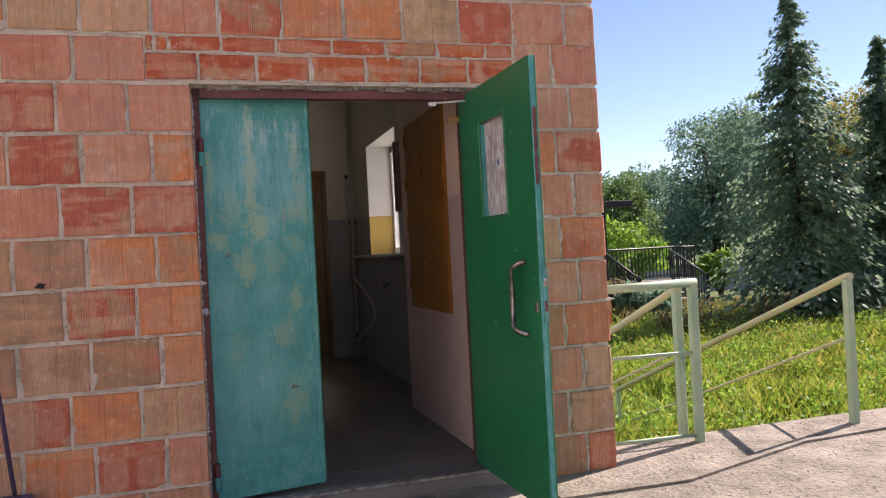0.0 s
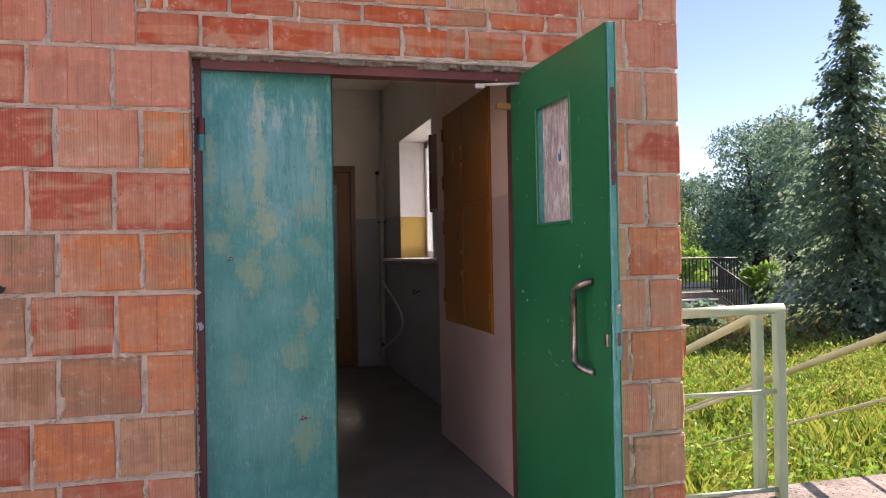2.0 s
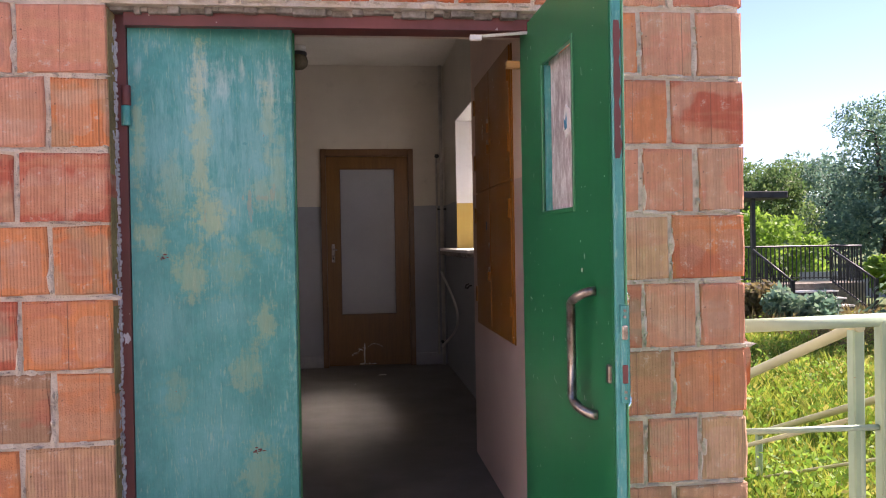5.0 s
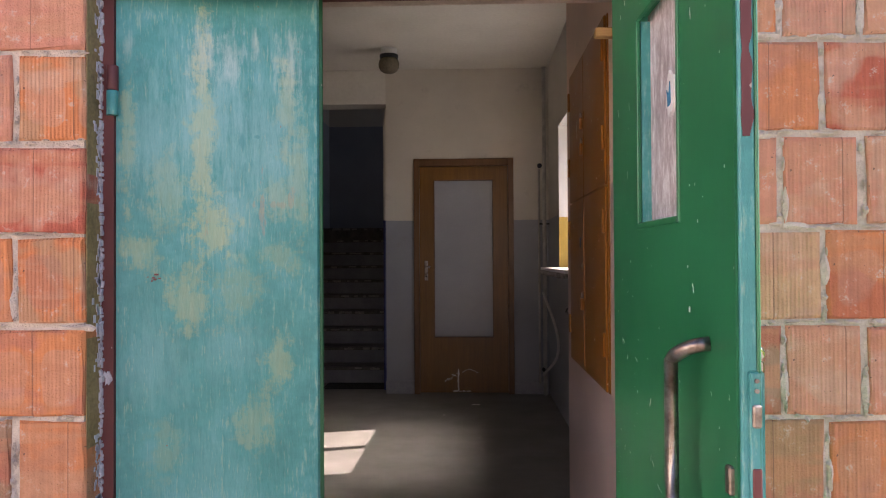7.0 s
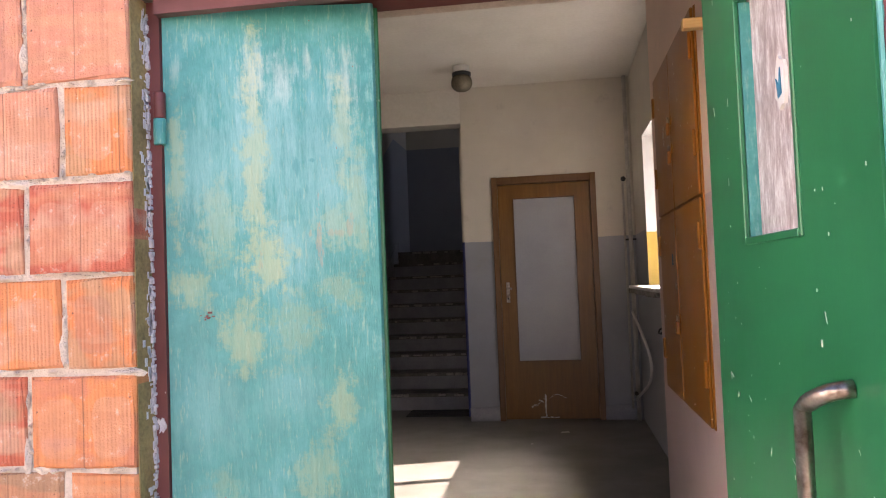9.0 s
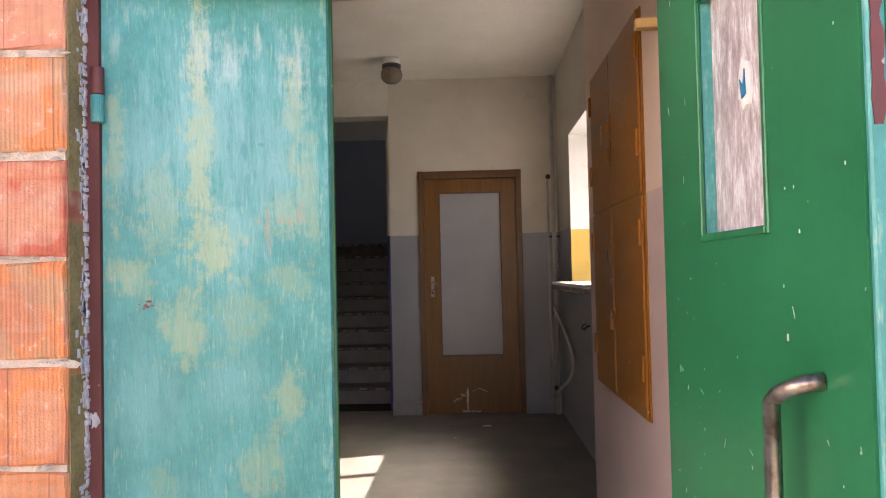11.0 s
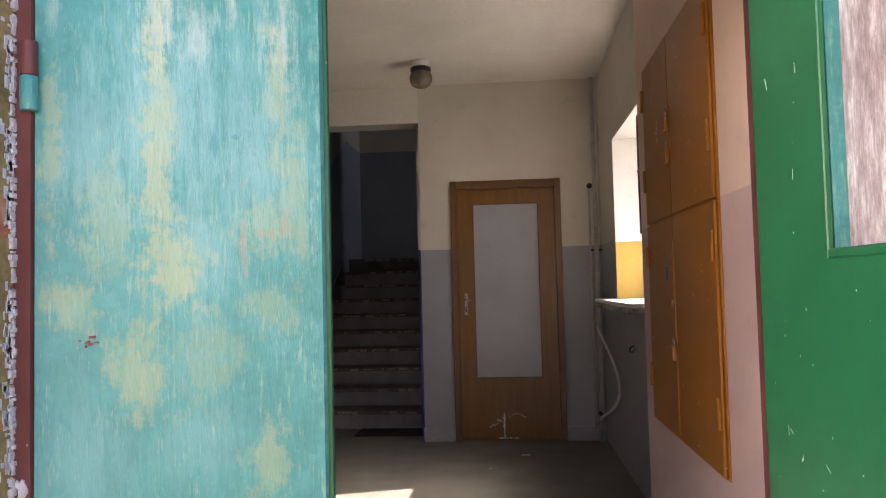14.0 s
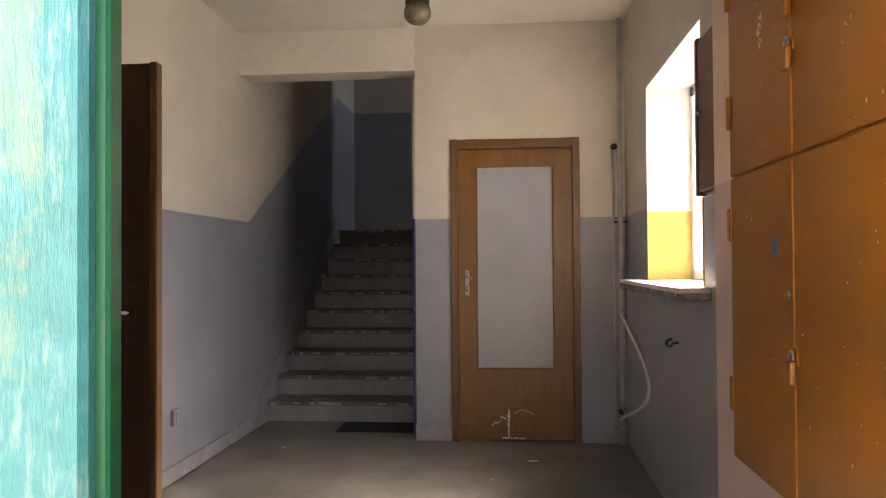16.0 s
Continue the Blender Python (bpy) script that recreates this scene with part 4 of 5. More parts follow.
part("edge_strip", box(CX - 0.019, CX - 0.0062, 5.2435, 5.2485, 0.80, 1.46), M_ORANGE, cab)
for z in (1.055, 1.685, 1.79):
    hs = part("hasp", box(CX - 0.021, CX - 0.016, 5.222, 5.262, z + 0.012, z + 0.05, 0.002), M_ORANGE, cab)
    lp = [(CX - 0.027, 5.238 + 0.012 * math.cos(a), z + 0.022 + 0.020 * math.sin(a)) for a in [math.pi * k / 8 for k in range(9)]]
    part("shackle", tube(lp, 0.0035, 8), M_STEEL, hs)
    part("padlock", box(CX - 0.036, CX - 0.0215, 5.220, 5.256, z - 0.026, z + 0.022, 0.005, segs=2), M_ORANGE, hs, "small padlock")
part("keyhole", lathe([(0.011, -0.004), (0.011, 0.002), (0.004, 0.003)], (CX - 0.0175, 5.275, 1.207), "x", 12), M_STEEL, cab)
part("blue_label", box(CX - 0.0172, CX - 0.0158, 5.340, 5.366, 1.285, 1.328), soft_mat("blue_label_ink", (0.02, 0.09, 0.20), (0.03, 0.13, 0.28), 30), cab, "faded blue label")
bm = bmesh.new()
for _ in range(60):
    yy, zz = cr.uniform(4.76, 5.66), cr.uniform(0.8, 2.05)
    s = cr.uniform(0.0008, 0.0025)
    box(CX - 0.0168, CX - 0.0155, yy, yy + s, zz, zz + s * cr.uniform(1, 4), into=bm)
for _ in range(14):
    yy, zz = 5.43 + cr.gauss(0, 0.012), 1.80 + cr.gauss(0, 0.014)
    box(CX - 0.0168, CX - 0.0155, yy, yy + cr.uniform(0.002, 0.010), zz, zz + cr.uniform(0.003, 0.012), into=bm)
tagged(part("paint_chip", bm, M_SCRATCH, cab, "pale chips in the enamel"), kind="stuff")

# ---- inner door ----
idr = thing("door_3", "closed varnished wooden door with a large grey painted pane", "door", kind="structure")
fb = bmesh.new()
box(0.749, 0.800, 9.155, 9.30, 0.0, 2.168, 0.003, into=fb)
box(1.617, 1.668, 9.155, 9.30, 0.0, 2.168, 0.003, into=fb)
box(0.800, 1.617, 9.157, 9.30, 2.098, 2.166, 0.003, into=fb)
part("door_frame", fb, M_DOORFRAME, idr, "dark wooden frame")
lf = bmesh.new()
for a in ((0.802, 0.932, 0.012, 2.095), (1.482, 1.615, 0.012, 2.095), (0.932, 1.482, 0.012, 0.52), (0.932, 1.482, 1.97, 2.095)):
    box(a[0], a[1], 9.18, 9.22, a[2], a[3], into=lf)
bmesh.ops.remove_doubles(lf, verts=lf.verts, dist=0.0005)
part("leaf", lf, M_DOORWOOD, idr)
bd = bmesh.new()
for a in ((0.930, 0.940, 0.515, 1.975), (1.474, 1.484, 0.515, 1.975)):
    box(a[0], a[1], 9.174, 9.186, a[2], a[3], 0.002, into=bd)
for a in ((0.515, 0.526), (1.964, 1.975)):
    box(0.940, 1.474, 9.1745, 9.1855, a[0], a[1], 0.002, into=bd)
part("glazing_bead", bd, M_DOORFRAME, idr)
part("pane", box(0.935, 1.479, 9.190, 9.196, 0.52, 1.97), M_GREYPANE, idr, "flat grey painted pane")
hp = part("handle_plate", box(0.846, 0.878, 9.172, 9.180, 1.045, 1.225, 0.004), M_STEEL, idr)
part("handle", tube([(0.862, 9.178, 1.18), (0.862, 9.135, 1.18), (0.864, 9.130, 1.18), (0.900, 9.127, 1.165)], 0.0085, 10), M_STEEL, hp)
part("keyhole", lathe([(0.008, -0.003), (0.008, 0.0), (0.003, 0.001)], (0.862, 9.170, 1.08), "y", 10), M_DARKMETAL, hp)
sc = bmesh.new()
s2 = random.Random(9)
for k in range(22):
    box(1.148 + s2.gauss(0, 0.003), 1.158 + s2.gauss(0, 0.003), 9.1788, 9.1805, 0.03 + 0.009 * k, 0.04 + 0.009 * k, into=sc)
for k in range(16):
    x = 1.03 + 0.007 * k
    z = 0.115 + 0.004 * k + s2.gauss(0, 0.006)
    box(x, x + s2.uniform(0.004, 0.014), 9.1788, 9.1805, z, z + s2.uniform(0.003, 0.012), into=sc)
for k in range(18):
    x = 1.19 + 0.008 * k
    z = 0.222 - 0.0004 * (k - 8) ** 2 + s2.gauss(0, 0.002)
    box(x, x + 0.007, 9.1788, 9.1805, z, z + 0.003, into=sc)
for k in range(10):
    x = s2.uniform(1.10, 1.25)
    box(x, x + 0.02, 9.1788, 9.1805, 0.02, 0.02 + s2.uniform(0.004, 0.014), into=sc)
part("scratch", sc, M_SCRATCH, idr, "white scratches at the foot of the door")

# ---- side door, standing open into the hall ----
sdr = thing("door_4", "dark brown veneered door standing open", "door", kind="structure")
part("leaf", box(-0.80, -0.185, 6.445, 6.483, 0.012, 2.045, 0.003), M_BROWN, sdr)
part("edge", box(-0.1845, -0.155, 6.440, 6.490, 0.012, 2.05, 0.004), M_DOORFRAME, sdr, "lighter rounded edge")
pl = part("handle_plate", box(-0.275, -0.235, 6.440, 6.4455, 0.98, 1.20, 0.003), M_BROWN, sdr)
part("handle", tube([(-0.255, 6.445, 1.10), (-0.255, 6.405, 1.10), (-0.265, 6.398, 1.10), (-0.36, 6.395, 1.105)], 0.009, 10), M_CHROME, pl, "chrome lever")
fb = bmesh.new()
box(-1.08, -0.81, 5.60, 5.64, 0.0, 2.06, into=fb)
box(-1.08, -0.81, 6.40, 6.44, 0.0, 2.06, into=fb)
box(-1.08, -0.81, 5.64, 6.40, 2.02, 2.06, into=fb)
part("door_frame", fb, M_BROWN, sdr)

# ---- ceiling lamp ----
lamp = thing("ceiling_lamp", "unlit bulkhead lamp with a dusty glass globe", "ceiling lamp")
LC = (0.60, 8.46, 0)
part("base", lathe([(0.062, 2.945), (0.068, 2.95), (0.068, 2.998), (0.055, 3.0)], LC, sides=28), M_WHITE, lamp, "white porcelain base")
part("collar", lathe([(0.070, 2.915), (0.078, 2.92), (0.078, 2.944), (0.070, 2.948)], LC, sides=28), M_DARKMETAL, lamp)
part("globe", lathe([(0.012, 2.792), (0.045, 2.797), (0.068, 2.812), (0.084, 2.838), (0.087, 2.868), (0.080, 2.898), (0.068, 2.918)], LC, sides=28), soft_mat("dusty_brown_glass", (0.10, 0.085, 0.055), (0.20, 0.17, 0.115), 9, 0.25, grain=50, bs=0.1), lamp, "brownish dusty glass globe")

# ---- pipes and small things in the corner ----
pipes = thing("heating_pipe", "painted steel pipes rising in the corner", "pipe")
part("riser", tube([(1.945, 9.115, 0.0), (1.945, 9.115, 2.99)], 0.018, 12), M_PIPE, pipes)
part("riser", tube([(1.900, 9.150, 0.1), (1.900, 9.150, 2.06)], 0.010, 10), M_PIPE, pipes)
tap = part("valve", lathe([(0.010, -0.05), (0.014, -0.048), (0.014, -0.01), (0.022, -0.008), (0.022, 0.012), (0.012, 0.014)], (1.905, 9.135, 2.09), "y", 12), M_DARKMETAL, pipes, "dark valve knob")
part("elbow", lathe([(0.020, 0.0), (0.024, 0.004), (0.024, 0.05), (0.018, 0.055)], (1.945, 9.115, 0.20), sides=12), M_PIPE, pipes)
part("valve", lathe([(0.008, -0.06), (0.016, -0.058), (0.016, 0.0), (0.010, 0.002)], (1.925, 9.09, 0.24), "y", 12), M_DARKMETAL, pipes)
part("clip", box(1.90, 1.99, 9.11, 9.135, 1.55, 1.565), M_DARKMETAL, pipes)
hose = thing("hose", "looping pale hose from pipe to corner", "hose")
pts = []
for k in range(21):
    a = math.pi * k / 20
    pts.append((1.925 + 0.028 * math.sin(a), 9.06 - 0.95 * math.sin(a) ** 1.2, 0.93 - 0.74 * k / 20))
part("tube", tube(pts, 0.011, 10), M_HOSE, hose)
hook = solo("wall_hook", tube([(1.992, 7.66, 0.885), (1.965, 7.655, 0.875), (1.955, 7.63, 0.855), (1.965, 7.57, 0.855), (1.975, 7.54, 0.875), (1.992, 7.50, 0.88)], 0.007, 8), M_DARKMETAL, "bent rusty hook sticking out of the wall", "hook")
board = thing("wall_cabinet", "narrow red-brown wooden wall cabinet beside the window", "cabinet")
part("case", box(1.890, 1.992, 6.15, 6.60, 1.525, 2.105, 0.004), M_REDWOOD, board)
part("door", box(1.874, 1.8895, 6.16, 6.57, 1.535, 2.095, 0.004), M_REDWOOD, board)
part("frame_edge", box(1.870, 1.905, 6.572, 6.606, 1.52, 2.11, 0.004), M_BROWN, board)
part("knob", lathe([(0.008, -0.02), (0.010, -0.012), (0.004, 0.0)], (1.873, 6.52, 1.82), "x", 10), M_STEEL, board)
sock = thing("wall_socket", "small grey-painted junction box on the wall", "junction box")
part("box", box(-0.824, -0.795, 8.02, 8.10, 0.33, 0.42, 0.006), M_RISER, sock)
part("lid", box(-0.7955, -0.788, 8.03, 8.09, 0.34, 0.41, 0.003), M_RISER, sock)
mat_t = thing("doormat", "thin black rubber doormat at the foot of the stairs", "doormat")
mb = bmesh.new()
box(-0.16, 0.47, 9.42, 9.765, 0.0, 0.008, 0.002, into=mb)
part("base", mb, M_BLACKMAT, mat_t)
mb = bmesh.new()
for k in range(14):
    box(-0.15, 0.46, 9.435 + 0.023 * k, 9.446 + 0.023 * k, 0.007, 0.012, into=mb)
part("ribs", mb, M_BLACKMAT, mat_t)
for nm, x, y, w, d in (("paper_scrap", 1.275, 8.63, 0.07, 0.022), ("paper_scrap", -0.42, 8.9, 0.02, 0.012), ("paper_scrap", 1.05, 8.2, 0.012, 0.01)):
    bm = prism([(x, y), (x + w, y + d * 0.3), (x + w * 0.9, y + d * 1.4), (x + w * 0.1, y + d)], "z", 0.001, 0.004)
    solo(nm, bm, M_PAPER, "torn scrap of white paper on the floor", "paper scrap")

# ---- broom by the wall ----
broom = thing("broom", "purple-handled broom leaning against the brick wall", "broom")
part("handle", tube([(-0.49, 3.93, 0.20), (-0.575, 3.965, 0.95), (-0.60, 3.985, 1.16)], 0.010, 10), M_PURPLE, broom)
part("head", box(-0.66, -0.42, 3.90, 3.96, 0.15, 0.21, 0.01), M_PURPLE, broom)
bm = bmesh.new()
br = random.Random(2)
for _ in range(320):
    x, y = br.uniform(-0.65, -0.43), br.uniform(3.905, 3.955)
    dx, dy = br.gauss(0, 0.03), br.gauss(0, 0.02)
    a, b2, c, d = (bm.verts.new(q) for q in ((x - 0.0025, y, 0.16), (x + 0.0025, y, 0.16), (x + dx + 0.002, min(y + dy, 3.985), -0.058), (x + dx - 0.002, min(y + dy, 3.985), -0.058)))
    bm.faces.new((a, b2, c, d))
part("bristles", bm, M_BRISTLE_HOLE, broom, "matted black bristles")

# ---- railings on the platform ----
rail = thing("railing", "pale green welded tube railing with peeling paint", "railing")
part("post", box(3.085, 3.135, 4.225, 4.275, -0.07, 0.90, 0.006), M_RAIL, rail)
part("top_rail", tube([(2.40, 4.25, 0.885), (3.135, 4.25, 0.895)], 0.026, 12), M_RAIL, rail)
part("mid_rail", tube([(2.40, 4.25, 0.485), (3.09, 4.25, 0.475)], 0.012, 8), M_RAIL, rail)
part("bottom_rail", tube([(2.40, 4.25, -0.005), (3.09, 4.25, -0.02)], 0.012, 8), M_RAIL, rail)
part("bar", tube([(3.02, 4.25, -0.02), (3.02, 4.25, 0.475)], 0.008, 8), M_RAIL, rail)


def stair_rail(x, y0, z0, label, grp):
    r = thing("handrail", label, "handrail", grp)
    part("post", box(x - 0.025, x + 0.025, y0 - 0.025, y0 + 0.025, -0.07, z0 - 0.01, 0.006), M_RAIL, r)
    y1 = y0 + 3.0
    part("top_rail", tube([(x, y0 - 0.03, z0 + 0.005), (x, y0 + 0.02, z0 - 0.005), (x, y1, z0 - 0.395 * 3.0)], 0.024, 12), M_RAILY, r, "yellowed sloping top rail")
    part("mid_rail", tube([(x, y0, z0 - 0.38), (x, y1, z0 - 0.38 - 0.385 * 3.0)], 0.011, 8), M_RAILY, r)
    part("low_post", box(x - 0.022, x + 0.022, y1 - 0.025, y1 + 0.02, -0.83, z0 - 0.395 * 3.0, 0.006), M_RAIL, r)
    return r


stair_rail(3.125, 4.44, 0.845, "pale green handrail with a yellowed sloping tube", "handrails of the outdoor steps")
stair_rail(4.20, 4.18, 0.865, "pale green handrail with a yellowed sloping tube", "handrails of the outdoor steps")
osteps = thing("garden_steps", "concrete steps down to the meadow", "steps", kind="structure")
for k in range(4):
    part("step", box(3.16, 4.16, 4.42 + 0.30 * k, 4.72 + 0.30 * k, -0.83, -0.06 - 0.16 * (k + 1), 0.01), M_CONC, osteps)

# ---- porch with iron stairs across the meadow ----
porch = thing("porch", "raised porch with black iron railing, steps and flat canopy", "porch")
PX, PY = 11.9, 20.0
part("deck", box(8.6, 14.2, PY, PY + 1.0, -0.83, 0.0), M_CONC, porch)
part("canopy", box(7.6, PX + 0.35, PY + 0.2, PY + 2.8, 2.22, 2.40, 0.02), M_ROOF, porch, "flat dark canopy")
for x in (8.2, 11.35):
    part("post", box(x - 0.05, x + 0.05, PY + 0.3, PY + 0.4, 0.0, 2.22), M_DARKMETAL, porch)
part("back_wall", box(7.4, 8.6, PY + 0.5, PY + 3.0, -0.83, 2.22), M_SILLEDGE, porch)


def iron_rail(p, q, h, n):
    r = part("iron_railing", tube([p + Vector((0, 0, h)), q + Vector((0, 0, h))], 0.03, 6), M_DARKMETAL, porch, "black iron railing")
    part("low_rail", tube([p + Vector((0, 0, 0.1)), q + Vector((0, 0, 0.1))], 0.02, 6), M_DARKMETAL, r)
    for k in range(n + 1):
        a = p.lerp(q, k / n)
        part("baluster", box(a.x - 0.012, a.x + 0.012, a.y - 0.012, a.y + 0.012, a.z + 0.05, a.z + h), M_DARKMETAL, r)


iron_rail(Vector((8.7, PY + 0.95, 0.0)), Vector((14.15, PY + 0.95, 0.0)), 0.95, 44)
iron_rail(Vector((13.3, PY + 0.05, 0.0)), Vector((14.15, PY + 0.05, 0.0)), 0.95, 7)
iron_rail(Vector((14.15, PY + 0.08, 0.0)), Vector((14.15, PY + 0.92, 0.0)), 0.95, 7)
for x in (11.15, 13.25):
    iron_rail(Vector((x, PY, 0.0)), Vector((x + 0.08, PY - 1.6, -0.72)), 0.90, 15)
    part("newel", box(x + 0.04, x + 0.12, PY - 1.68, PY - 1.60, -0.83, 0.20), M_DARKMETAL, porch)
for k in range(5):
    z = -0.005 - 0.16 * (k + 1)
    st = part("step", box(11.22, 13.22, PY - 0.32 * (k + 1), PY - 0.32 * k, -0.83, z - 0.04), M_ROOF, porch, "dark riser")
    part("tread", box(11.20, 13.24, PY - 0.32 * (k + 1) - 0.04, PY - 0.32 * k, z - 0.038, z, 0.006), M_SILL, st, "pale worn tread")

# ---- plants ----
def leaf_cloud(name, centres, count, size, seed, material, parent, flat=0.6):
    """Many small leaf blades scattered in ragged clumps."""
    rs = np.random.RandomState(seed)
    cs = np.array([c[:3] for c in centres])
    rad = np.array([c[3] for c in centres])
    pick = rs.choice(len(cs), count, p=rad ** 2 / (rad ** 2).sum())
    d = rs.normal(size=(count, 3))
    d /= np.linalg.norm(d, axis=1)[:, None]
    rr_ = rad[pick] * (0.55 + 0.5 * rs.rand(count)) * (1 + 0.25 * np.sin(d[:, 0] * 5 + pick) * np.cos(d[:, 2] * 6 + pick))
    pos = cs[pick] + d * rr_[:, None] * np.array([1, 1, flat + 0.25])
    u = rs.normal(size=(count, 3))
    u /= np.linalg.norm(u, axis=1)[:, None]
    w = np.cross(u, rs.normal(size=(count, 3)))
    w /= np.linalg.norm(w, axis=1)[:, None]
    s = size * (0.6 + 0.8 * rs.rand(count))[:, None]
    verts = np.stack([pos - u * s, pos + w * s * 0.45, pos + u * s, pos - w * s * 0.45], 1).reshape(-1, 3)
    faces = np.arange(count * 4).reshape(-1, 4)
    me = bpy.data.meshes.new(name)
    me.from_pydata(verts.tolist(), [], faces.tolist())
    me.materials.append(material)
    ob = new(name, me)
    ob.parent = parent
    return ob


def broadleaf(x, y, h, r, seed, material, label, count=14000, size=0.10, z0=-0.83):
    rs = random.Random(seed)
    t = thing("tree", label, "tree", "trees beyond the meadow")
    bm = bmesh.new()
    top = Vector((x + rs.uniform(-0.4, 0.4), y, z0 + h * 0.7))
    tube([(x, y, z0 - 0.05), (x + 0.1, y, z0 + h * 0.35), top], 0.045 * h, 9, into=bm, taper=0.3)
    cl = []
    for k in range(26):
        a, e = rs.uniform(0, 6.283), rs.uniform(0.0, 1.0)
        q = Vector((x + math.cos(a) * r * rs.uniform(0.25, 0.85) * (1.05 - 0.55 * e), y + math.sin(a) * r * rs.uniform(0.25, 0.85), z0 + h * (0.26 + 0.66 * e)))
        cl.append((q.x, q.y, q.z, r * rs.uniform(0.22, 0.42)))
        if k < 9:
            tube([(x, y, z0 + h * rs.uniform(0.25, 0.55)), ((x + q.x) / 2, (y + q.y) / 2, q.z - 0.2), tuple(q)], 0.014 * h, 6, into=bm, taper=0.25)
    part("trunk", bm, M_BARK, t)
    leaf_cloud("crown", cl, count, size, seed, material, t)
    return t


def shrub(x, y, h, r, seed, material, label, count=2600, size=0.09):
    rs = random.Random(seed)
    t = thing("shrub", label, "shrub", "shrubs beyond the meadow")
    bm = bmesh.new()
    cl = []
    for k in range(14):
        a = rs.uniform(0, 6.283)
        q = (x + math.cos(a) * r * rs.uniform(0.1, 0.8), y + math.sin(a) * r * rs.uniform(0.1, 0.8), -0.83 + h * rs.uniform(0.2, 0.85))
        cl.append((*q, r * rs.uniform(0.25, 0.42)))
        tube([(x, y, -0.85), q], 0.03, 5, into=bm, taper=0.3)
    part("stems", bm, M_BARK, t)
    leaf_cloud("foliage", cl, count, size, seed, material, t)


def conifer(x, y, h, r, seed, label, whorls=34):
    """Drooping branch fans with a ragged outline, bare gaps and a thin leader."""
    rs = np.random.RandomState(seed)
    t = thing("conifer", label, "tree", "dark conifers")
    part("trunk", tube([(x, y, -0.9), (x, y, -0.83 + h * 0.6), (x, y, -0.83 + h)], 0.011 * h, 9, taper=0.12), M_BARK, t)
    verts, faces = [], []
    for k in range(whorls):
        e = (k + 0.3) / whorls
        z = -0.75 + h * e
        reach = r * (1 - e) ** 0.72 * (0.8 + 0.3 * rs.rand())
        if e > 0.72:
            reach *= 0.9
        for b in range(17 if e < 0.8 else 9):
            a = rs.rand() * 6.283
            length = max(0.18, reach * (0.55 + 0.55 * rs.rand()))
            dx, dy = math.cos(a), math.sin(a)
            for q in range(40):
                f = (q + rs.rand()) / 40
                droop = 0.28 * length * f * f - 0.10 * length * f
                px = x + dx * length * f + rs.normal() * 0.06 * length * (0.4 + f)
                py = y + dy * length * f + rs.normal() * 0.06 * length * (0.4 + f)
                pz = z - droop * 1.5 + rs.normal() * 0.05
                s = (0.07 + 0.08 * rs.rand()) * (0.6 + 0.4 * (1 - e))
                th = a + rs.normal() * 0.7
                ux, uy, uz = math.cos(th) * s, math.sin(th) * s, -s * (0.2 + 0.7 * rs.rand())
                wx, wy, wz = -math.sin(th) * s * 0.35, math.cos(th) * s * 0.35, s * 0.3 * rs.normal()
                i = len(verts)
                verts += [(px - ux * 0.3, py - uy * 0.3, pz - uz * 0.3), (px + wx, py + wy, pz + wz), (px + ux, py + uy, pz + uz), (px - wx, py - wy, pz - wz)]
                faces.append((i, i + 1, i + 2, i + 3))
    me = bpy.data.meshes.new("crown")
    me.from_pydata(verts, [], faces)
    me.materials.append(M_NEEDLE)
    c = new("crown", me)
    c.parent = t


EYE0 = Vector((0.4, 0.2, 0))


def spot(bearing, dist):
    """A place in the plan, by bearing from north (degrees towards east) and distance from the start."""
    a = radians(bearing)
    return EYE0.x + math.sin(a) * dist, EYE0.y + math.cos(a) * dist


x, y = spot(41.5, 19.0)
conifer(x, y, 7.4, 2.45, 31, "tall dark green conifer with drooping ragged branches")
x, y = spot(46.7, 21.0)
conifer(x, y, 6.5, 1.7, 37, "slender dark green conifer", 30)
x, y = spot(52.5, 24.0)
conifer(x, y, 6.0, 2.2, 38, "broad dark green conifer tree", 30)
GREEN_T = "leafy green deciduous tree in sun"
x, y = spot(29.0, 44)
broadleaf(x, y, 6.2, 3.0, 41, M_LEAF, GREEN_T)
x, y = spot(25.5, 40)
broadleaf(x, y, 5.4, 3.0, 49, M_LEAF, GREEN_T)
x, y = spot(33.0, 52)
broadleaf(x, y, 6.5, 3.6, 42, M_LEAFBLUE, "deciduous tree with blue haze in its leaf colour")
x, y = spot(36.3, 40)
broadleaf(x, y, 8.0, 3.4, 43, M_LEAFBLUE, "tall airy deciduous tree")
x, y = spot(38.5, 44)
broadleaf(x, y, 9.0, 3.6, 44, M_LEAF, GREEN_T)
x, y = spot(43.6, 46)
broadleaf(x, y, 9.3, 3.8, 45, M_LEAFGOLD, "tall deciduous tree turning yellow")
x, y = spot(46.5, 50)
broadleaf(x, y, 8.8, 4.0, 46, M_LEAFGOLD, "tall deciduous tree turning yellow")
x, y = spot(50.5, 46)
broadleaf(x, y, 8.4, 4.0, 47, M_LEAF, GREEN_T)
x, y = spot(56.0, 50)
broadleaf(x, y, 8.0, 4.0, 48, M_LEAF, GREEN_T)
x, y = spot(30.3, 31)
shrub(x, y, 3.0, 1.7, 51, M_LEAFLIME, "bright lime green shrub in sun", 4200, 0.10)
x, y = spot(27.5, 33)
shrub(x, y, 2.4, 1.5, 52, M_LEAFLIME, "bright lime green shrub in sun")
x, y = spot(36.4, 27)
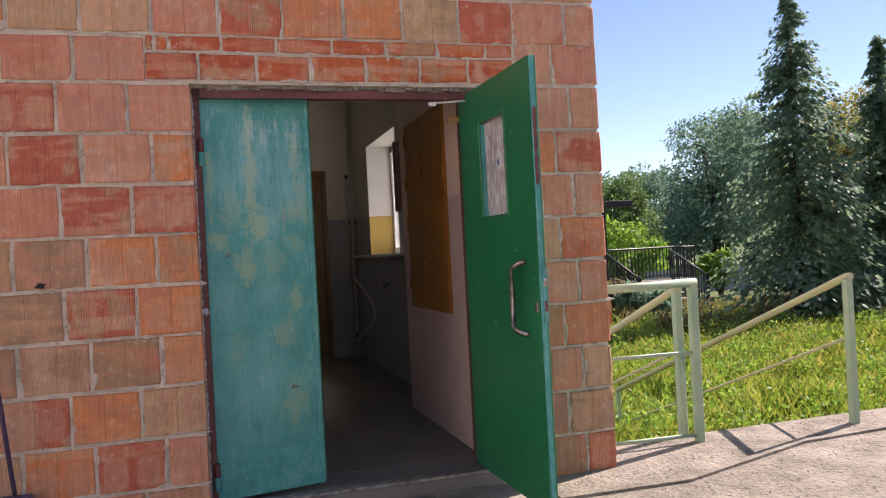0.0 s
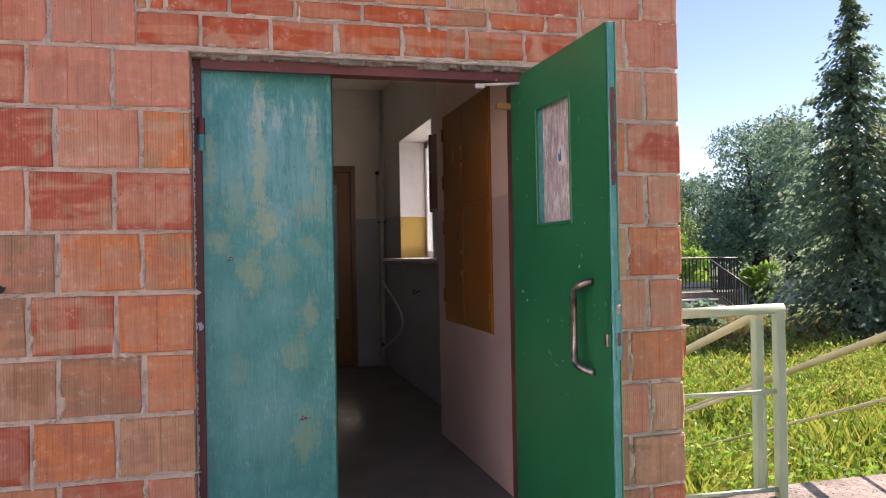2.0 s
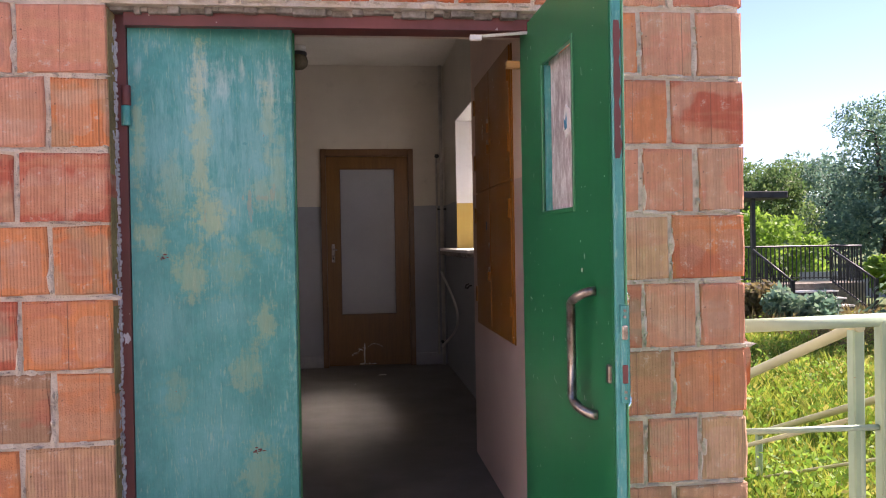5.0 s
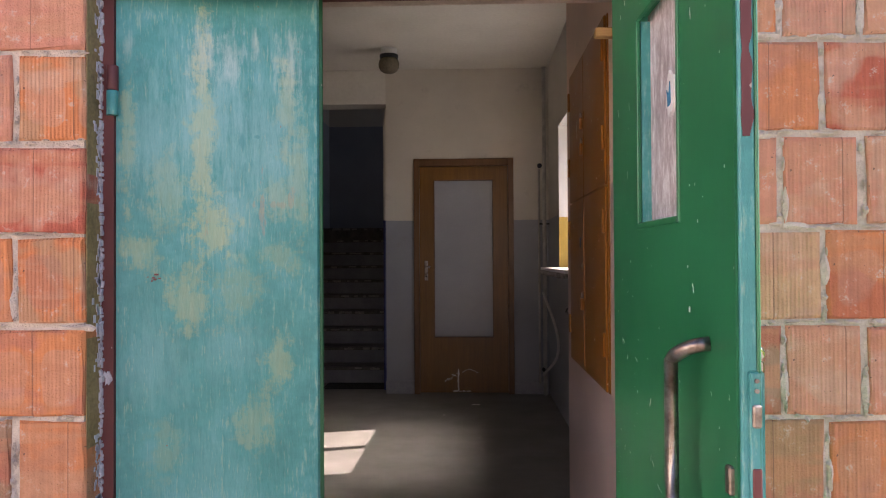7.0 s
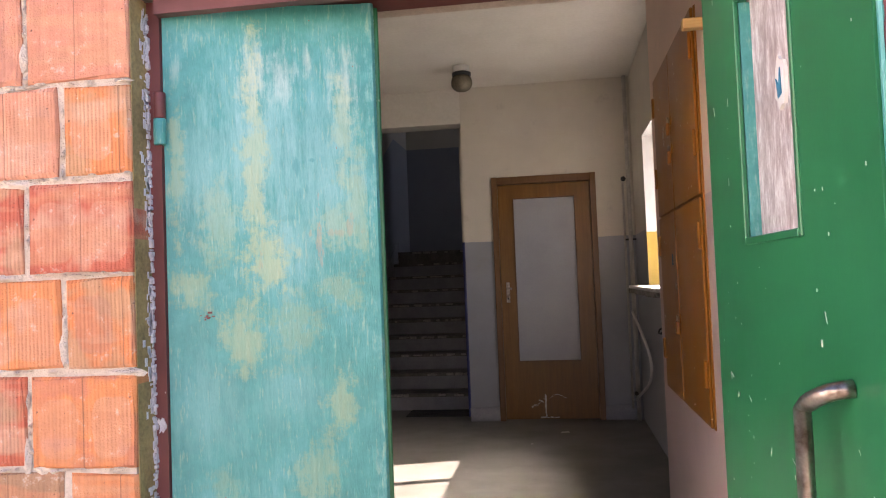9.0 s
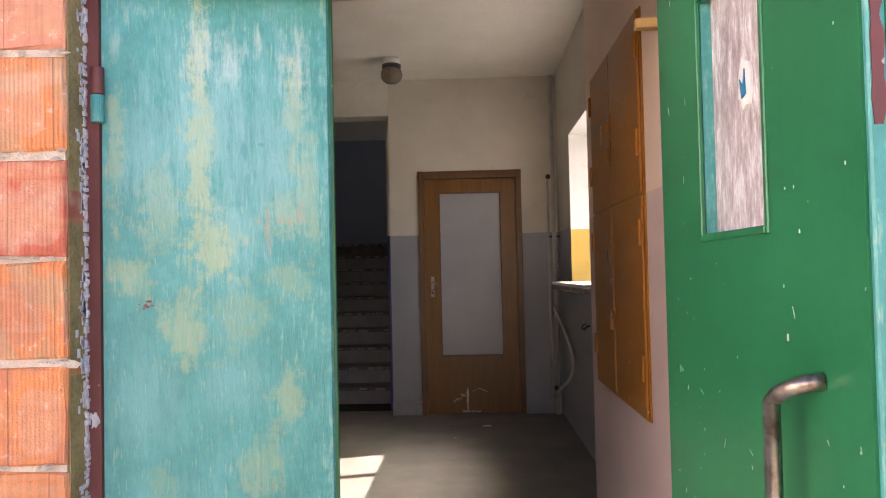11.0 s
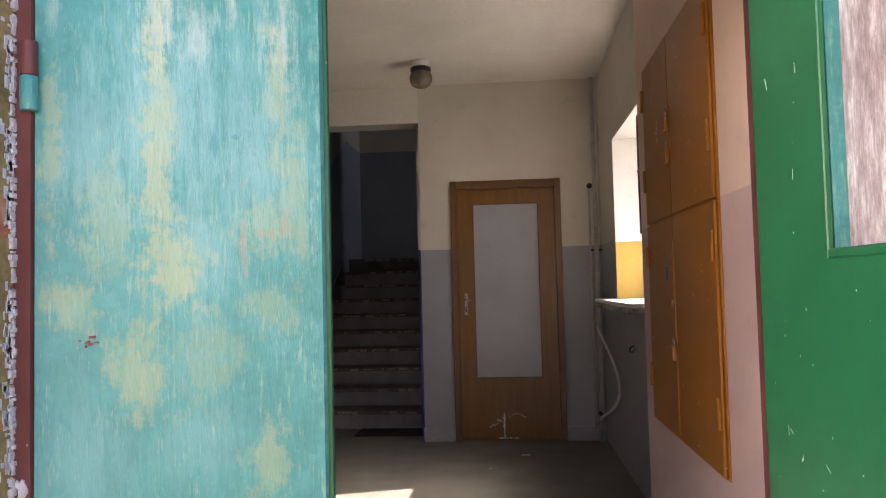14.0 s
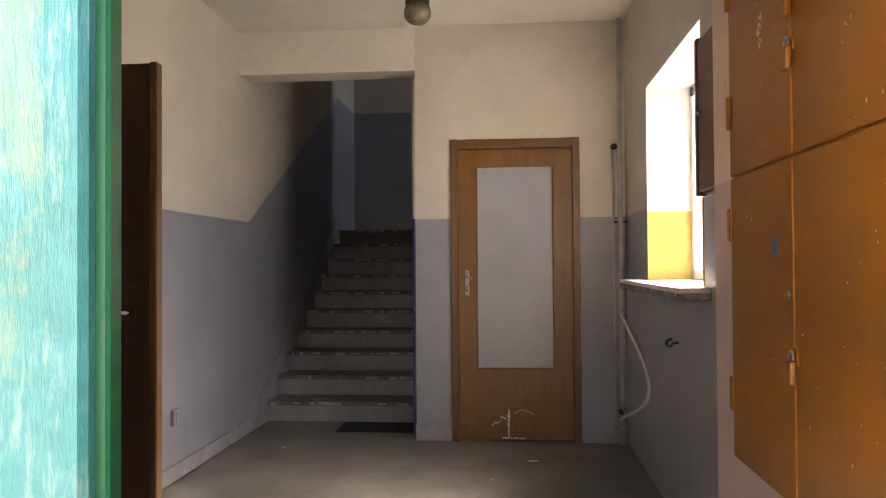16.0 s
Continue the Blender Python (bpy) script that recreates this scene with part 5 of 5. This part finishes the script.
shrub(x, y, 1.7, 0.9, 53, M_LEAFLIME, "yellow-green shrub beside the conifer")
x, y = spot(45.0, 22)
shrub(x, y, 2.0, 0.9, 54, M_LEAFLIME, "yellow-green shrub between the conifers")
x, y = spot(28.2, 19.5)
shrub(x, y, 1.1, 0.8, 55, M_DRYGRASS, "dry brownish shrub in front of the porch")
x, y = spot(31.0, 19.0)
shrub(x, y, 1.0, 1.0, 56, M_LEAFBLUE, "low dark shrub by the porch")
# far row of trees, its haze painted by the M_LEAFBLUE leaf colour
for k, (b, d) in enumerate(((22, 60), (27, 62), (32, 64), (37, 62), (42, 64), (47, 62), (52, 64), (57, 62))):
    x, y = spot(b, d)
    broadleaf(x, y, 6.0 + (k % 3) * 0.7, 4.6, 60 + k, M_LEAFBLUE, "distant deciduous tree with blue haze in its leaf colour", 3600, 0.2)
fence_far = thing("garden_fence", "low pale fence far across the meadow", "fence")
for k in range(12):
    part("panel", box(15.5 + 1.1 * k, 16.55 + 1.1 * k, 25.0, 25.05, -0.83, 0.05), M_GREYPANE, fence_far)


def blades(name, count, seed, material, label, x0, x1, y0, y1, hmin, hmax, tight=1.0):
    rs = np.random.RandomState(seed)
    px = x0 + (x1 - x0) * rs.rand(count)
    py = y0 + (y1 - y0) * rs.rand(count) ** tight
    clump = 0.5 + 0.5 * np.sin(px * 1.7 + np.sin(py * 1.3) * 2) * np.sin(py * 1.9 + px * 0.6)
    h = (hmin + (hmax - hmin) * rs.rand(count)) * (0.55 + 0.7 * clump)
    a = rs.rand(count) * 6.283
    w = 0.002 + 0.006 * rs.rand(count)
    lean = rs.normal(size=(count, 2)) * 0.35 * h[:, None]
    z = np.full(count, -0.83)
    b0 = np.stack([px - np.cos(a) * w, py - np.sin(a) * w, z], 1)
    b1 = np.stack([px + np.cos(a) * w, py + np.sin(a) * w, z], 1)
    m0 = np.stack([px + np.cos(a) * w + lean[:, 0] * 0.4, py + np.sin(a) * w + lean[:, 1] * 0.4, z + h * 0.6], 1)
    tp = np.stack([px + lean[:, 0], py + lean[:, 1], z + h], 1)
    verts = np.stack([b0, b1, m0, tp], 1).reshape(-1, 3)
    faces = np.arange(count * 4).reshape(-1, 4)
    me = bpy.data.meshes.new(name)
    me.from_pydata(verts.tolist(), [], faces.tolist())
    me.materials.append(material)
    return tagged(new(name, me), label, "grass", kind="stuff")


blades("meadow_grass", 160000, 71, M_GRASS, "tall sunlit meadow grass and weeds", 2.45, 22, 4.5, 19, 0.10, 0.36, 1.25)
wr = np.random.RandomState(75)
leaf_cloud("weed_leaves", [(2.6 + 17 * wr.rand(), 4.9 + 13 * wr.rand() ** 1.3, -0.72 + 0.16 * wr.rand(), 0.16 + 0.2 * wr.rand()) for _ in range(1100)], 60000, 0.030, 76, M_LEAFLIME, None)
tagged(bpy.data.objects["weed_leaves"], "small bright weed leaves among the grass", "weeds", kind="stuff")
leaf_cloud("flower_heads", [(3 + 16 * wr.rand(), 5.5 + 12 * wr.rand(), -0.60 + 0.14 * wr.rand(), 0.15 + 0.15 * wr.rand()) for _ in range(500)], 9000, 0.022, 77, M_LEAFGOLD, None)
tagged(bpy.data.objects["flower_heads"], "yellow flower heads over the meadow", "flowers", kind="stuff")
blades("dry_weeds", 9000, 72, M_DRYGRASS, "dry brown weeds in the meadow", 9, 22, 13.5, 18.5, 0.25, 0.55)
blades("edge_weeds", 500, 73, M_GRASS, "weeds along the platform edge", 4.3, 12, 4.43, 4.7, 0.75, 1.0)

rs = np.random.RandomState(90)
gv, gf = [], []
for _ in range(9000):
    gx, gy, r = 1.9 + 5.5 * rs.rand(), 4.38 - 2.0 * rs.rand() ** 1.3, 0.003 + 0.008 * rs.rand() ** 2
    if gx < 2.42 and gy > 3.98:
        continue
    i = len(gv)
    a0 = rs.rand() * 6.283
    for k in range(5):
        gv.append((gx + r * math.cos(a0 + k * 1.257) * (0.7 + 0.6 * rs.rand()), gy + r * math.sin(a0 + k * 1.257) * (0.7 + 0.6 * rs.rand()), -0.061))
    gv.append((gx, gy, -0.06 + r * 0.45))
    gf += [(i + k, i + (k + 1) % 5, i + 5) for k in range(5)]
me = bpy.data.meshes.new("gravel")
me.from_pydata(gv, [], gf)
me.materials.append(M_CONC)
tagged(new("gravel", me), "loose grey gravel grains on the platform", "gravel", kind="stuff")

# ---- facade blocks and bricks ----
south = bpy.data.objects["wall_south"]


def block_mesh(name, w, h, d, material, seed):
    """A clay block with chamfered, slightly uneven edges; its face looks south."""
    rs = random.Random(seed)
    bm = bmesh.new()
    c = 0.006
    j = lambda s=0.006: rs.uniform(-s, s)
    inner = [(c + abs(j()), c + abs(j())), (w / 2 + j(), c * 0.6), (w - c - abs(j()), c + abs(j())), (w - c * 0.6, h / 2 + j()), (w - c - abs(j()), h - c - abs(j())), (w / 2 + j(), h - c * 0.6), (c + abs(j()), h - c - abs(j())), (c * 0.6, h / 2 + j())]
    outer = [(0, 0), (w / 2, j(0.003)), (w + j(0.003), j(0.003)), (w + j(0.004), h / 2), (w + j(0.003), h + j(0.003)), (w / 2, h + j(0.003)), (j(0.003), h + j(0.003)), (j(0.004), h / 2)]
    fi = [bm.verts.new((u, j(0.0012), v)) for u, v in inner]
    fo = [bm.verts.new((u, 0.006, v)) for u, v in outer]
    bk = [bm.verts.new((u, d, v)) for u, v in outer]
    bm.faces.new(fi)
    for k in range(8):
        q = (k + 1) % 8
        bm.faces.new((fo[k], fo[q], fi[q], fi[k]))
        bm.faces.new((bk[k], bk[q], fo[q], fo[k]))
    bmesh.ops.recalc_face_normals(bm, faces=bm.faces)
    return mesh_of(name, bm, material)


BLOCKS = {}
JOINTS = []


def lay(x0, x1, z0, h, material, key, d=0.085, y=4.0):
    w = round(x1 - x0, 3)
    var = rb.randrange(3)
    k = (key, w, round(h, 3), var, material.name)
    if k not in BLOCKS:
        BLOCKS[k] = block_mesh(key, w, h, d, material, len(BLOCKS))
    ob = new(key, BLOCKS[k])
    ob.parent = south
    JOINTS.append((x0, x1, z0, h))
    ob.matrix_world = pose(x0 + rb.uniform(-0.002, 0.002), y + rb.uniform(-0.003, 0.002), z0 + rb.uniform(-0.002, 0.002), 0, rb.uniform(-0.5, 0.5), 0)


rb = random.Random(77)
PITCH, COURSE, JT, EAST = 0.2965, 0.2325, 0.017, 2.412
TONE = {"o": M_ORANGE_BLOCK, "r": M_RED_BLOCK, "p": M_PINK_BLOCK, "b": M_BROWN_BLOCK, "t": M_TAN_BLOCK}
# tones of the blocks of each course, from the opening westwards and from the corner westwards
WEST = ["broo", "prot", "torp", "obbbb", "orbro", "oobbp", "rrprt", "oprpr", "pprro"]
SIDE = ["rb", "bbo", "tpb", "obr", "ppb", "otp", "ppp", "rop", "ppo"]


def shade(tones, k):
    return TONE[tones[k]] if k < len(tones) else TONE[rb.choice("oprbt")]


for n in range(-1, 9):
    zb = -0.082 + COURSE * n
    h = COURSE - JT
    tw, ts = (WEST[n], SIDE[n]) if n >= 0 else ("", "")
    x, k = 0.302, 0
    while x > -1.75:
        w = 0.190 if n % 2 and k == 0 else (0.287 if k == 0 else PITCH)
        lay(x - w + JT, x, zb, h, shade(tw, k), "block")
        x, k = x - w, k + 1
    cuts = [EAST, 2.137, 1.862, 1.765] if n % 2 else [EAST, 2.232, 2.036, 1.765]
    for k in range(len(cuts) - 1):
        lay(cuts[k + 1] + (JT if k < len(cuts) - 2 else 0.0), cuts[k], zb + 0.006, h, shade(ts, k), "block")
# course beside the lintel
x, k = 0.105, 0
while x > -1.75:
    w = 0.308 if k == 0 else PITCH
    lay(x - w + JT, x, 2.008, 0.200, shade("ppprt", k), "block")
    x, k = x - w, k + 1
lay(2.140 + JT, EAST, 2.022, 0.208, M_PINK_BLOCK, "block")
lay(1.945, 2.140, 2.022, 0.208, M_PINK_BLOCK, "block")
# courses above
for n in range(4):
    zb = 2.232 + COURSE * n
    x, k = (-0.1475 if n % 2 == 0 else 0.0) - 6 * 0.2985, 0
    while x < EAST - 0.07:
        e = min(x + 0.2985 - JT, EAST)
        if EAST - e < 0.07:
            e = EAST
        lay(x, e, zb, min(COURSE - JT, TOP - 0.012 - zb), shade("rotpottprootrpp" if n == 0 else "", k), "block")
        x, k = x + 0.2985, k + 1
for cuts, z, h in (((0.112, 0.349, 0.617, 0.871, 1.142, 1.424, 1.681, 1.934), 2.020, 0.120), ((0.117, 0.160, 0.220, 0.459, 0.710, 0.980, 1.246, 1.516, 1.778, 1.934), 2.154, 0.066)):
    for a, b in zip(cuts, cuts[1:]):
        lay(a, b - 0.015, z, h, M_SOLID, "brick")
# reveal blocks seen in the thickness of the wall
shard = part("broken_chip", prism([(2.412, 0.70), (2.430, 0.72), (2.434, 0.82), (2.424, 0.86), (2.412, 0.88)], "y", 4.01, 4.03), M_SOLID, south, "broken brick chip")

# mortar squeezed out over the arrises
ms_v, ms_f = [], []
mr = random.Random(5)


def dab(cx, cz, rx, rz):
    i = len(ms_v)
    for k in range(7):
        a = 2 * math.pi * k / 7
        ms_v.append((cx + rx * math.cos(a) * mr.uniform(0.6, 1.25), 4.004, cz + rz * math.sin(a) * mr.uniform(0.6, 1.25)))
    ms_v.append((cx, 3.9955 - mr.uniform(0, 0.002), cz))
    ms_f.extend((i + (k + 1) % 7, i + k, i + 7) for k in range(7))


for x0, x1, z0, h in JOINTS:
    for _ in range(int((x1 - x0) * 34)):
        dab(mr.uniform(x0, x1), z0 - 0.0065 + mr.gauss(0, 0.0035), mr.uniform(0.006, 0.026), mr.uniform(0.003, 0.008))
    for _ in range(int(h * 26)):
        dab(x0 - 0.0065 + mr.gauss(0, 0.003), mr.uniform(z0, z0 + h), mr.uniform(0.003, 0.008), mr.uniform(0.006, 0.022))
    for _ in range(mr.choice((0, 1, 1, 2))):
        dab(x0 - 0.006 + mr.gauss(0, 0.007), mr.uniform(z0, z0 + h * 0.6), mr.uniform(0.008, 0.017), mr.uniform(0.015, 0.06))
    if mr.random() < 0.6:
        dab(mr.uniform(x0, x1), z0 - 0.004 + mr.gauss(0, 0.006), mr.uniform(0.02, 0.07), mr.uniform(0.007, 0.014))
me = bpy.data.meshes.new("mortar_smear")
me.from_pydata([v for v in ms_v], [], ms_f)
me.materials.append(M_MORTAR)
smear = new("mortar_smear", me)
smear.parent = south
tagged(smear, "lumpy mortar squeezed from the joints", kind="stuff")

# no hole is cut: a raised black patch paints the shade inside one
hr = random.Random(14)
part("broken_hole", prism([(-0.365 + 0.026 * math.cos(a) * hr.uniform(0.5, 1.2), 1.098 + 0.013 * math.sin(a) * hr.uniform(0.6, 1.3)) for a in [2 * math.pi * k / 13 for k in range(13)]], "y", 3.9925, 3.9985), M_BRISTLE_HOLE, south, "black patch for the shade inside a broken hole in a block")
